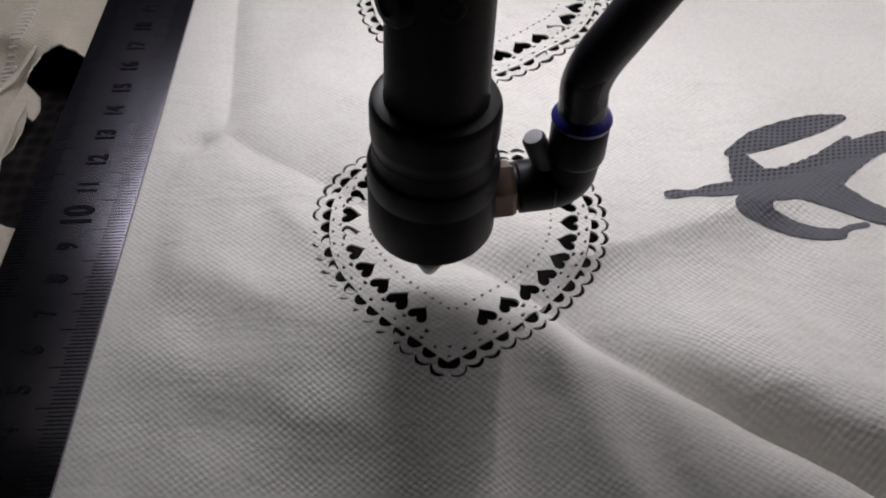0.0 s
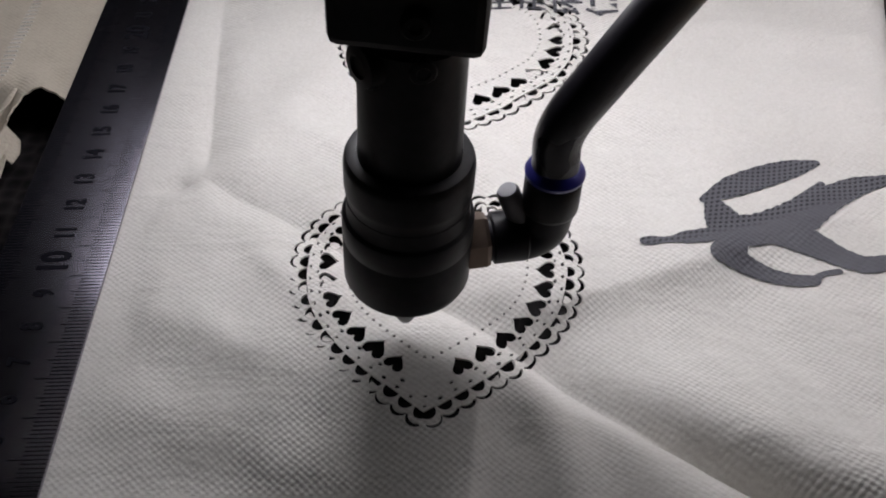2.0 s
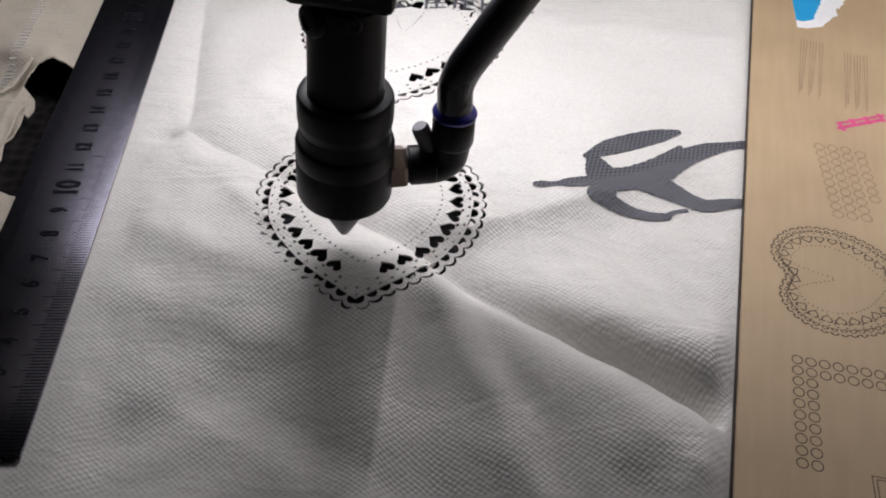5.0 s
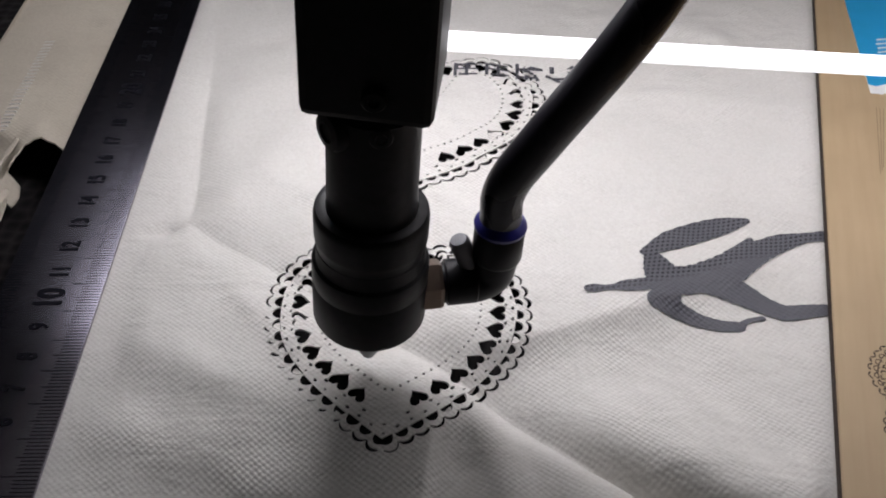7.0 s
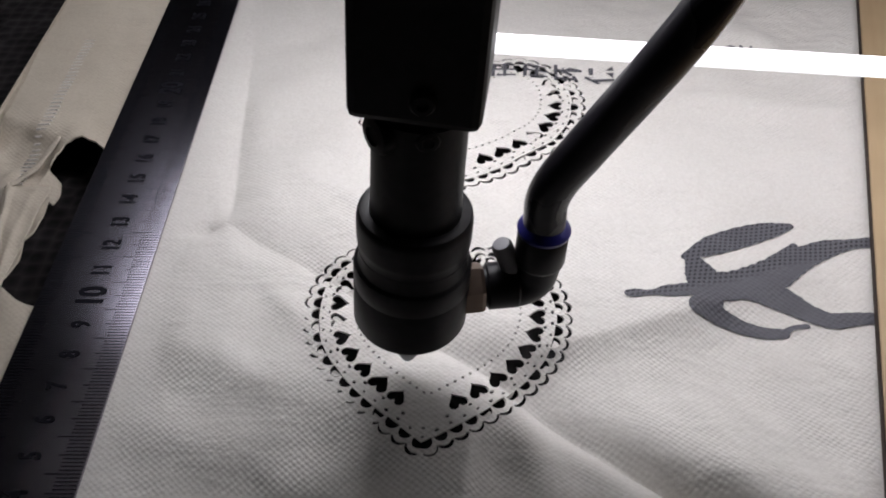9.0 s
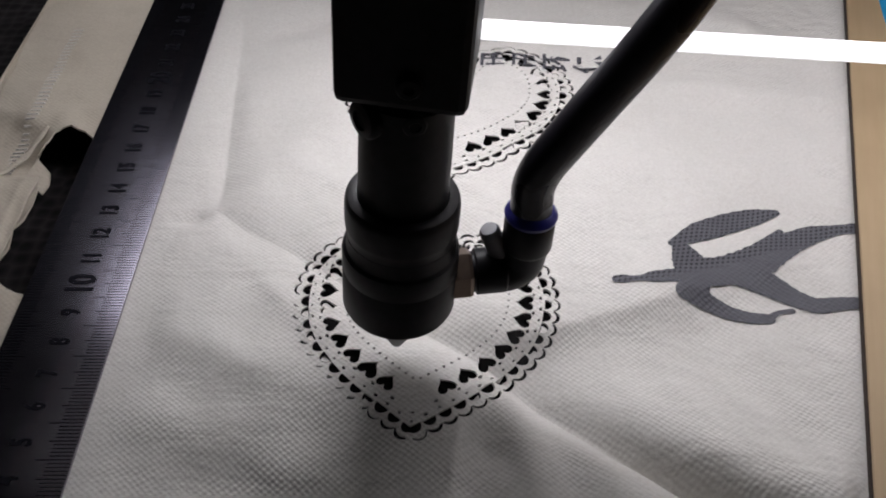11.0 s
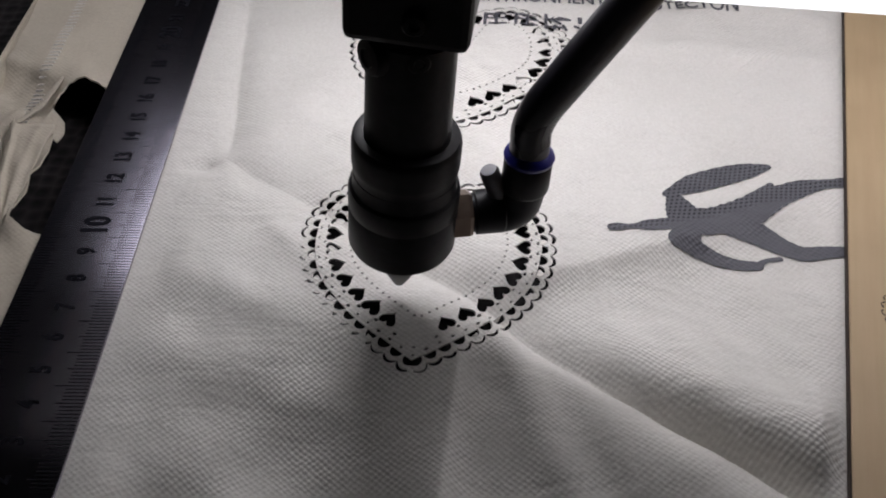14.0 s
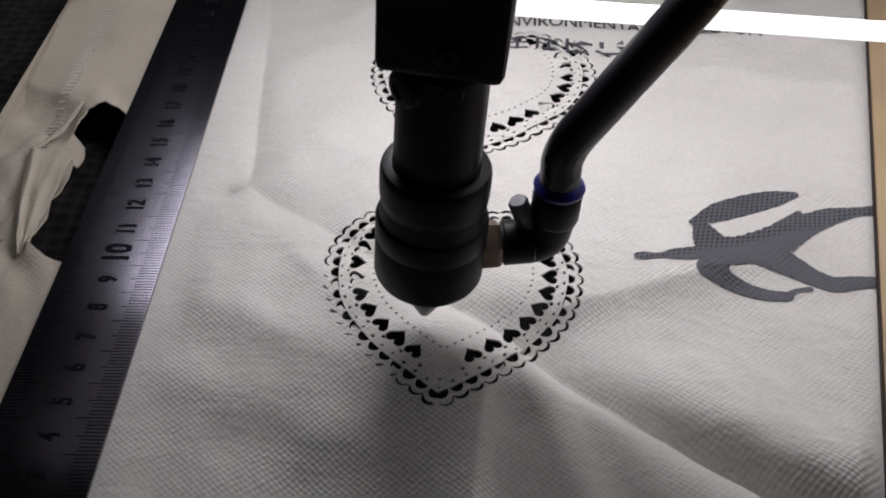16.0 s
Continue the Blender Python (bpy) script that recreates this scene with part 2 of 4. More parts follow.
def bed_material():
    """Soot-black bed with a fine net of cells."""
    m, t, p = node_material("black_bed")
    co = t.nodes.new("ShaderNodeTexCoord").outputs["Object"]
    cell = node(t, "ShaderNodeTexVoronoi", {"Scale": 190.0, "Randomness": 0.35})
    t.links.new(co, cell.inputs["Vector"])
    soot = node(t, "ShaderNodeTexNoise", {"Scale": 60.0, "Detail": 5})
    t.links.new(co, soot.inputs["Vector"])
    net = ramp(t, cell.outputs["Distance"], [(0.30, (0.018, 0.016, 0.017)), (0.75, (0.055, 0.050, 0.052))])
    dirt = ramp(t, soot.outputs[0], [(0.3, (0.45, 0.44, 0.44)), (0.7, (1, 1, 1))])
    mix = node(t, "ShaderNodeMix", {"Factor": 1.0}, data_type="RGBA", blend_type="MULTIPLY")
    t.links.new(net, mix.inputs["A"])
    t.links.new(dirt, mix.inputs["B"])
    t.links.new(mix.outputs["Result"], p.inputs["Base Color"])
    p.inputs["Roughness"].default_value = 0.8
    p.inputs["Specular IOR Level"].default_value = 0.2
    bp = node(t, "ShaderNodeBump", {"Strength": 0.8, "Distance": 0.0012})
    t.links.new(cell.outputs["Distance"], bp.inputs["Height"])
    t.links.new(bp.outputs[0], p.inputs["Normal"])
    return m


def glow_material(name, colour, strength):
    m, t, p = node_material(name)
    p.inputs["Base Color"].default_value = (*colour, 1)
    p.inputs["Emission Color"].default_value = (*colour, 1)
    p.inputs["Emission Strength"].default_value = strength
    return m


CLOTH = cloth_material("cream_cloth", (0.755, 0.737, 0.705), (0.685, 0.667, 0.635), 0.000095)
LINING = cloth_material("beige_hem_cloth", (0.61, 0.555, 0.465), (0.52, 0.47, 0.39), 0.00006)
INK = ink_material()
STEEL = steel_material()
MARK = plain("ruler_marking", (0.010, 0.010, 0.014), 0.8, gloss=0.05)
ANODISED = plain("black_anodised_aluminium", (0.012, 0.011, 0.013), 0.46, 0.0, 0.3, 500, gloss=0.16)
PLASTIC = plain("black_plastic", (0.013, 0.012, 0.015), 0.42, 0.0, 0.2, 400, gloss=0.22)
HOSE = plain("black_hose", (0.022, 0.020, 0.027), 0.30, 0.0, 0.15, 300, gloss=0.5)
GREYMETAL = plain("dull_grey_metal", (0.16, 0.16, 0.17), 0.5, 0.4)
BRASS = plain("plated_brass", (0.20, 0.15, 0.12), 0.4, 0.9)
BLUE = plain("blue_plastic", (0.02, 0.02, 0.19), 0.35)
BED = bed_material()
DARKWALL = plain("plain_dark_grey", (0.10, 0.10, 0.105), 0.7)
WOOD = wood_material()
CHAR = plain("charred_edge", (0.035, 0.022, 0.016), 0.85, 0.0, 0.4, 700)
BURN = plain("laser_burn", (0.085, 0.056, 0.036), 0.8, 0.0, 0.5, 500)
BURN_FAINT = plain("faint_laser_burn", (0.24, 0.165, 0.10), 0.8, 0.0, 0.3, 500)
PINK = plain("pink_marker", (0.62, 0.08, 0.22), 0.6, 0.0, 0.2, 600)
STICKER = plain("blue_sticker", (0.03, 0.36, 0.70), 0.35, 0.0, 0.08, 90)
PAPER = plain("torn_white_paper", (0.80, 0.80, 0.80), 0.8, 0.0, 0.05, 400)
WHITEHOUSE = plain("white_lamp_housing", (0.8, 0.8, 0.8), 0.5)
GLOW = glow_material("glowing_cover", (1.0, 0.985, 1.02), 1.3)
LIGHT = glow_material("lit_diffuser", (1.0, 0.977, 1.03), LAMP)
MID = glow_material("added_highlight_panel", (1.0, 0.977, 1.03), LAMP * 0.20)
DIM = glow_material("added_fill_panel", (1.0, 0.977, 1.03), LAMP * 0.15)

# ---- structure ----
tagged(part("floor", box(-0.45, 0.65, -0.55, 0.55, -0.036, -0.016), BED), "black pitted cutting bed of the machine", "floor", kind="structure")
# Walls and cover are unseen, added to close the place and bounce faint light.
for name, b in (("wall_north", (-0.45, 0.65, 0.55, 0.57, -0.027, 0.6)), ("wall_south", (-0.45, 0.65, -0.57, -0.55, -0.027, 0.6)),
                ("wall_west", (-0.47, -0.45, -0.57, 0.57, -0.027, 0.6)), ("wall_east", (0.65, 0.67, -0.57, 0.57, -0.027, 0.6))):
    tagged(part(name, box(*b), DARKWALL), "dark grey wall, unseen, added to close the place", "wall", kind="structure")
tagged(part("ceiling", box(-0.47, 0.67, -0.57, 0.57, 0.6, 0.62), DARKWALL), "dark cover, unseen, added to close the place above", "ceiling", kind="structure")


# ---- the cloth's relief ----
def smooth_step(x):
    x = np.clip(x, 0, 1)
    return x * x * (3 - 2 * x)


def soft(x, w):
    """A ramp that is 0 below 0 and x above, rounded over w."""
    return 0.5 * (x + np.sqrt(x * x + w * w)) - 0.5 * w


def vee(d, far, near):
    """A sharp valley along d = 0, wider on the far side."""
    return np.exp(-np.sqrt(d * d + 1.2e-7) / np.where(d > 0, far, near))


def line_coords(x, y, a, b):
    """Distance along and to the left of the line from a to b."""
    dx, dy = b[0] - a[0], b[1] - a[1]
    n = math.hypot(dx, dy)
    dx, dy = dx / n, dy / n
    return (x - a[0]) * dx + (y - a[1]) * dy, -(x - a[0]) * dy + (y - a[1]) * dx


def relief(x, y):
    """Height of the bag's front: creases of a folded bag and some waves."""
    x, y = np.asarray(x, float), np.asarray(y, float)
    h = np.zeros_like(x)
    # long diagonal crease: a sharp valley with a wide far side
    s, d = line_coords(x, y, (0.0305, 0.1315), (0.1050, 0.0762))
    s2, d2 = line_coords(x, y, (0.1050, 0.0762), (0.1893, 0.0084))
    w = smooth_step((x - 0.098) / 0.014)
    s, d = s * (1 - w) + (s2 + 0.0924) * w, d * (1 - w) + d2 * w
    amp = 0.0048 + 0.0036 * smooth_step((s - 0.02) / 0.06) + 0.0040 * smooth_step((s - 0.105) / 0.04)
    amp = (amp + 0.0020 * np.exp(-((s - 0.168) / 0.030) ** 2)) * smooth_step((s + 0.004) / 0.008)
    near = smooth_step((-d - 0.002) / 0.020)
    cleft = d + 0.0006
    h = h - (0.0040 * smooth_step((s - 0.110) / 0.04) + 0.0100 * np.exp(-((s - 0.172) / 0.020) ** 2)) * np.exp(-(cleft / np.where(cleft > 0, 0.0066, 0.0018)) ** 2)
    swell = 0.80 * amp + 0.0042 * smooth_step((s - 0.105) / 0.04)
    h = h - amp * vee(d, 0.0130, 0.0150) + swell * np.exp(-(d / np.where(d > 0, 0.026, 0.036)) ** 2)
    # wide swell on the near side of the valley that falls towards the near edge
    fall = soft(-d - 0.010, 0.008)
    h = h - 0.13 * smooth_step((s - 0.01) / 0.05) * np.minimum(fall, 0.05) * smooth_step((x - 0.016) / 0.06)
    # step that runs from the valley to the printed figure
    s, d = line_coords(x, y, (0.1045, 0.0760), (0.1680, 0.0985))
    on = smooth_step((s - 0.000) / 0.012) * (1 - smooth_step((s - 0.060) / 0.05))
    h = h - 0.0078 * on * (1 - np.exp(-soft(-d, 0.0012) / 0.009)) * np.exp(-soft(-d - 0.012, 0.01) / 0.045)
    # fold that runs towards the near edge: a crest whose right flank falls away and levels out again
    s, d = line_coords(x, y, (0.1035, 0.0700), (0.0890, -0.040))
    crest = smooth_step(s / 0.020)
    h = h - 0.0074 * crest * near * (1 - np.exp(-soft(d, 0.0008) / 0.0075)) * np.exp(-(np.maximum(d, 0) / 0.036) ** 2)
    h = h - 0.0016 * crest * (1 - np.exp(-soft(-d, 0.0010) / 0.016)) * np.exp(-(np.maximum(-d, 0) / 0.040) ** 2)
    # folds by the ruler
    s, d = line_coords(x, y, (0.0215, 0.2500), (0.0312, 0.1320))
    h = h - 0.0034 * (1 - smooth_step((s - 0.108) / 0.014)) * (1 - 0.5 * smooth_step((0.07 - s) / 0.06)) * vee(d, 0.0062, 0.0050)
    s, d = line_coords(x, y, (0.0140, 0.1262), (0.0318, 0.1300))
    h = h - 0.0036 * smooth_step(s / 0.006) * (1 - smooth_step((s - 0.010) / 0.009)) * vee(d, 0.0046, 0.0040)
    # small pucker where the creases meet
    for px, py, deep, w in ((0.1060, 0.0790, 0.0016, 0.0050), (0.1010, 0.0840, 0.0010, 0.0070), (0.1130, 0.0745, -0.0007, 0.0030), (0.1095, 0.0725, 0.0006, 0.0020)):
        h = h - deep * np.exp(-((x - px) ** 2 + (y - py) ** 2) / w ** 2)
    # the near left part hangs a little lower towards the near edge
    h = h - 0.11 * np.minimum(soft(0.078 - y, 0.010), 0.055) * smooth_step((x - 0.014) / 0.020) * (1 - smooth_step((x - 0.066) / 0.030))
    # low waves
    h = h + 0.00050 * np.sin(60 * x + 25 * y) * np.sin(75 * y - 30 * x + 1.0) + 0.00022 * np.sin(170 * x - 120 * y)
    h = h + 0.0007 * np.exp(-((x - 0.055) / 0.035) ** 2 - ((y - 0.056) / 0.012) ** 2) - 0.0004 * np.exp(-((x - 0.05) / 0.03) ** 2 - ((y - 0.022) / 0.012) ** 2)
    for a, b, deep, w in (((0.150, 0.200), (0.235, 0.186), 0.0011, 0.007), ((0.175, 0.262), (0.246, 0.205), 0.0016, 0.010), ((0.120, 0.150), (0.225, 0.152), 0.0006, 0.012), ((0.040, 0.165), (0.075, 0.135), 0.0006, 0.006),
                          ((0.018, 0.088), (0.062, 0.066), 0.0010, 0.008), ((0.014, 0.060), (0.070, 0.044), 0.0011, 0.009), ((0.020, 0.036), (0.066, 0.012), 0.0012, 0.010), ((0.040, 0.110), (0.060, 0.088), 0.0007, 0.006)):
        s, d = line_coords(x, y, a, b)
        n = math.hypot(b[0] - a[0], b[1] - a[1])
        h = h + 1.9 * deep * smooth_step(s / 0.02) * (1 - smooth_step((s - n) / 0.02)) * np.exp(-(np.sqrt(d * d + 0.16 * w * w) - 0.4 * w) / np.where(d > 0, w, 0.6 * w))
    h = h + 0.0012 * np.exp(-((x - 0.187) / 0.008) ** 2 - ((y - 0.034) / 0.006) ** 2) + 0.0012 * np.exp(-((x - 0.176) / 0.010) ** 2 - ((y + 0.004) / 0.006) ** 2)
    h = h + 0.0012 * np.exp(-((x - 0.1780) / 0.014) ** 2 - ((y - 0.0300) / 0.008) ** 2)
    # crumples of many directions
    waves = np.random.default_rng(11)
    for k in range(16):
        turn, length = waves.uniform(0, math.pi), waves.uniform(0.009, 0.045)
        h = h + 0.0085 * length * np.sin((x * math.cos(turn) + y * math.sin(turn)) * 2 * math.pi / length + waves.uniform(0, 6.28)) * (0.5 + 0.5 * np.sin(37 * x - 29 * y + 2.1 * k))
    # flat under the ruler and beside the board
    h = h * smooth_step((np.abs(x + 0.0008) - 0.0142) / 0.014)
    edge = line_coords(x, y, (0.1813, 0.0), (0.2573, 0.2425))[1]
    return h * smooth_step((edge + 0.0005) / 0.008)


# ---- the lace heart ----
def bezier(a, b, c, d, n):
    u = np.linspace(0, 1, n)[:, None]
    return a * (1 - u) ** 3 + 3 * b * u * (1 - u) ** 2 + 3 * c * u * u * (1 - u) + d * u ** 3


def heart_line(notch=0.0164, n=60):
    """Outline of the heart from its tip up the right side and back down the left, closed."""
    tip, wide, lobe, dip = np.array([0, -0.0515]), np.array([0.0365, -0.0034]), np.array([0.0150, 0.0222]), np.array([0, notch])
    right = np.vstack([bezier(tip, tip + [0.0196, 0.0142], wide - [0, 0.0229], wide, n)[:-1], bezier(wide, wide + [0, 0.0170], lobe + [0.0090, 0], lobe, n)[:-1],
                       bezier(lobe, lobe - [0.0062, 0], dip + [0.0030, 0.0010], dip, n)])
    return np.vstack([right, right[::-1][1:] * [-1, 1]])


def spread_on(line, count, shift=0.5):
    """Points and outward normals at even steps along a closed line."""
    seg = np.sqrt((np.diff(line, axis=0) ** 2).sum(1))
    at = np.concatenate([[0], np.cumsum(seg)])
    want = (np.arange(count) + shift) / count * at[-1]
    p = np.stack([np.interp(want, at, line[:, k]) for k in (0, 1)], 1)
    e = at[-1] / count * 0.35
    q = np.stack([np.interp(np.mod(want + e, at[-1]), at, line[:, k]) - np.interp(np.mod(want - e, at[-1]), at, line[:, k]) for k in (0, 1)], 1)
    q /= np.linalg.norm(q, axis=1)[:, None]
    return p, np.stack([q[:, 1], -q[:, 0]], 1), at[-1] / count


def stamp(shape, p, n):
    """A small outline whose own y axis points along the normal n, at p."""
    t = np.array([n[1], -n[0]])
    return p + shape[:, :1] * t + shape[:, 1:] * n


def lace(scale=1.0, dotted=(0.0, 1.0), seed=1, torn_side=False):
    """The outlines that are cut for one lace heart, about its centre, sorted by kind."""
    rnd = np.random.default_rng(seed)
    base, out = heart_line(), []
    ang = np.linspace(0, 2 * math.pi, 9)[:-1]
    dot = np.stack([np.cos(ang), np.sin(ang)], 1)
    p, n, step = spread_on(base * 0.945, 50)
    for a, b in zip(p, n):
        u = np.linspace(radians(rnd.uniform(8, 30)), radians(rnd.uniform(150, 172)), 11)
        if torn_side and a[0] < -0.004 and -0.042 < a[1] < -0.006:
            u = np.linspace(radians(rnd.uniform(100, 125)), radians(rnd.uniform(158, 174)), 11)
        r = step * 0.53
        arc = np.stack([np.cos(u), np.sin(u) * 1.05], 1)
        wide = 0.00090 * rnd.uniform(0.6, 1.35) * (0.40 + 0.60 * np.sin(u))[:, None]
        out.append(("scallop", stamp(np.vstack([arc * r, (arc * (r - wide))[::-1]]), a, b)))
        u = np.linspace(0, math.pi, 9)
        moon = np.stack([np.cos(u) * 0.00188, np.sin(u) * 0.00215 - 0.0021], 1) * rnd.uniform(0.88, 1.12)
        out.append(("moon", stamp(moon, a, b)))
    for k, (size, count, d, sh) in enumerate(((0.862, 50, 0.00050, 0.0), (0.812, 28, 0.00055, 0.0))):
        p, n, step = spread_on(base * size, count, sh)
        for a, b in zip(p, n):
            out.append(("dot", stamp(dot * d * rnd.uniform(0.8, 1.2) * np.array([1.15, 0.8]), a, b)))
    u = np.linspace(0, 2 * math.pi, 19)[:-1]
    small = np.stack([16 * np.sin(u) ** 3, 13 * np.cos(u) - 5 * np.cos(2 * u) - 2 * np.cos(3 * u) - np.cos(4 * u)], 1) / 16 * 0.00285
    p, n, step = spread_on(base * 0.752, 28)
    for a, b in zip(p, n):
        if a[1] < -0.0345:
            continue
        out.append(("heart", stamp(small * rnd.uniform(0.92, 1.08), a, b)))
    inner = heart_line(notch=-0.0090) * 0.62
    p, n, step = spread_on(inner, 72)
    for k, (a, b) in enumerate(zip(p, n)):
        if dotted[0] <= (k + 0.5) / 72 <= dotted[1] or dotted[0] <= (k + 0.5) / 72 - 1 <= dotted[1]:
            out.append(("pin", stamp(dot[::2] * 0.00048, a, b)))
    return [(kind, s * scale) for kind, s in out]


EYE = (0.092, -0.066, 0.177)


def laid(p):
    """Moves plan points that were taken on the level to where they lie on the relief, away from the eye when lower."""
    p = np.array(p, float)
    e, q = np.array(EYE[:2]), np.array(p)
    for _ in range(5):
        q = 0.5 * q + 0.5 * (e + (p - e) * (1 - relief(q[:, 0], q[:, 1]) / EYE[2])[:, None])
    return q


def put_at(shapes, x, y, degrees):
    c, s = math.cos(radians(degrees)), math.sin(radians(degrees))
    r = np.array([[c, s], [-s, c]])
    return [(kind, q @ r + [x, y]) for kind, q in shapes]


def triangulated(points, outlines):
    """Delaunay mesh of the points and the closed outlines; says which triangles lie in which outlines."""
    from mathutils import geometry
    vs = [Vector((float(a), float(b))) for a, b in points]
    loops = []
    for o in outlines:
        turn = np.sum(o[:, 0] * np.roll(o[:, 1], -1) - o[:, 1] * np.roll(o[:, 0], -1))
        o = o if turn > 0 else o[::-1]
        loops.append(list(range(len(vs), len(vs) + len(o))))
        vs += [Vector((float(a), float(b))) for a, b in o]
    v, _, f, _, _, inside = geometry.delaunay_2d_cdt(vs, [], loops, 0, 1e-7, True)
    return np.array([(a.x, a.y) for a in v]), [list(q) for q in f], inside


# ---- the tote bag ----
NEAR_HEART = [(kind, laid(o)) for kind, o in put_at(lace(0.985, (-0.36, 0.30), 1, True), 0.0940, 0.0998, -5.2)]
FAR_HEART = put_at(lace(1.094, (0.0, 1.0), 2), 0.1054, 0.1987, -8.1)

bag = thing("tote_bag", "cream nonwoven cloth tote bag, creased, with lace hearts being cut", "bag")


def edge_x(y):
    """The bag's left edge: its mouth."""
    return -0.0545 + 0.0006 * math.sin(40 * y) + 0.0009 * math.sin(14 * y)


def grip_hole():
    """The torn grip hole beside the ruler."""
    corners = [(-0.0100, 0.0960), (-0.0140, 0.0965), (-0.0205, 0.0993), (-0.0257, 0.1030), (-0.0262, 0.1075), (-0.0258, 0.1250), (-0.0256, 0.1425), (-0.0300, 0.1466), (-0.0319, 0.1490),
               (-0.0315, 0.1572), (-0.0299, 0.1592), (-0.0296, 0.1640), (-0.0284, 0.1690), (-0.0243, 0.1714), (-0.0190, 0.1700), (-0.0140, 0.1657), (-0.0100, 0.1640)]
    out = []
    for (a, b), (c, d) in zip(corners, corners[1:] + corners[:1]):
        for k in range(5):
            u = k / 5
            out.append((a + (c - a) * u + 0.00025 * math.sin(900 * (b + d * u)), b + (d - b) * u + 0.0003 * math.sin(1300 * (a + c * u))))
    return np.array(out)


STEP = 0.002
xs = np.arange(-0.054, 0.3101, STEP)
ys = np.arange(-0.160, 0.3301, STEP)
cuts = NEAR_HEART + FAR_HEART
hole = grip_hole()
gx, gy = np.meshgrid(xs, ys)
grid = np.stack([gx.ravel(), gy.ravel()], 1)
# denser points where the creases are sharp
fx, fy = np.meshgrid(np.arange(0.021, 0.20, STEP), np.arange(-0.021, 0.15, STEP))
grid = np.vstack([grid, np.stack([fx.ravel() , fy.ravel()], 1)])
for a, b in (((0.0305, 0.1315), (0.1050, 0.0762)), ((0.1050, 0.0762), (0.1893, 0.0084)), ((0.1045, 0.0760), (0.1680, 0.0985)), ((0.1035, 0.0700), (0.0890, -0.040)), ((0.0215, 0.2500), (0.0312, 0.1320)), ((0.0140, 0.1262), (0.0318, 0.1300))):
    a, b = np.array(a), np.array(b)
    n = np.linalg.norm(b - a)
    way = (b - a) / n
    for off in (-0.0012, -0.0005, 0.0, 0.0005, 0.0012):
        grid = np.vstack([grid, a + way * np.arange(0.0003, n, 0.0011)[:, None] + np.array((-way[1], way[0])) * off])
lip = [(edge_x(y) - 0.001, y) for y in np.arange(-0.16, 0.3301, 0.002)]
grid = np.vstack([grid, lip])
flat, tris, inside = triangulated(grid, [o for _, o in cuts] + [hole])
tris = [t for t, w in zip(tris, inside) if not w]
z = relief(flat[:, 0], flat[:, 1])


def left_height(p):
    """The cloth round the grip hole: rumpled, curled up at the torn rim, and sunk under a fold above the hole."""
    x, y = p[:, 0], p[:, 1]
    left = smooth_step((-0.0165 - x) / 0.012)
    z = left * (0.0011 * np.sin(430 * x + 150 * y) * np.sin(210 * y - 90 * x) + 0.0006 * np.sin(900 * x - 310 * y)) * np.exp(-((y - 0.125) / 0.055) ** 2)
    rim = np.sqrt(((p[:, None, :] - hole[None, ::3, :]) ** 2).sum(2)).min(1)
    z = z + np.where(x < -0.0150, 0.0012 * np.exp(-rim / 0.004) + 0.0006 * np.sin(500 * x + 260 * y) * np.exp(-rim / 0.010), 0)
    _, d = line_coords(x, y, (-0.0530, 0.1835), (-0.0300, 0.1712))
    sunk = (1 - np.exp(-soft(-d, 0.0008) / 0.0045)) * np.exp(-soft(-d - 0.010, 0.006) / 0.016)
    z = z - 0.0050 * sunk * smooth_step((-0.0275 - x) / 0.006)
    return z


z = z + left_height(flat)
panel = mesh_of("front_panel", np.column_stack([flat, z]), tris, CLOTH, bag, "cream cloth panel with embossed dots, creases and cut lace", smooth=True)
panel.data.materials.append(LINING)
for poly in panel.data.polygons:
    poly.material_index = 1 if poly.center.x < 0 else 0
panel.modifiers.new("thickness", "SOLIDIFY").thickness = 0.0005
panel.modifiers["thickness"].offset = -1
panel.modifiers.new("crisp", "EDGE_SPLIT").split_angle = radians(50)


# ---- prints on the bag ----
def stroke(points, n=10):
    """Outline of a brush stroke through (x, y, half width) points, with round ends."""
    p = np.array(points, float)
    t = np.linspace(0, len(p) - 1, (len(p) - 1) * 6 + 1)
    q = np.stack([np.interp(t, np.arange(len(p)), p[:, k]) for k in range(3)], 1)
    for _ in range(3):
        q[1:-1] = 0.25 * q[:-2] + 0.5 * q[1:-1] + 0.25 * q[2:]
    way = np.gradient(q[:, :2], axis=0)
    way /= np.linalg.norm(way, axis=1)[:, None]
    side = np.stack([-way[:, 1], way[:, 0]], 1)
    wob = 1 + 0.05 * np.sin(np.arange(len(q)) * 2.3)
    left, right = q[:, :2] + side * q[:, 2:] * wob[:, None], q[:, :2] - side * q[:, 2:] * wob[:, None]
    cap = []
    for c, w, r in ((q[-1, :2], way[-1], q[-1, 2]), (q[0, :2], -way[0], q[0, 2])):
        a0 = math.atan2(w[1], w[0])
        cap.append([(c[0] + r * math.cos(a0 + a), c[1] + r * math.sin(a0 + a)) for a in np.linspace(math.pi / 2, -math.pi / 2, 7)[1:-1]])
    return np.vstack([left, cap[0], right[::-1], cap[1]])


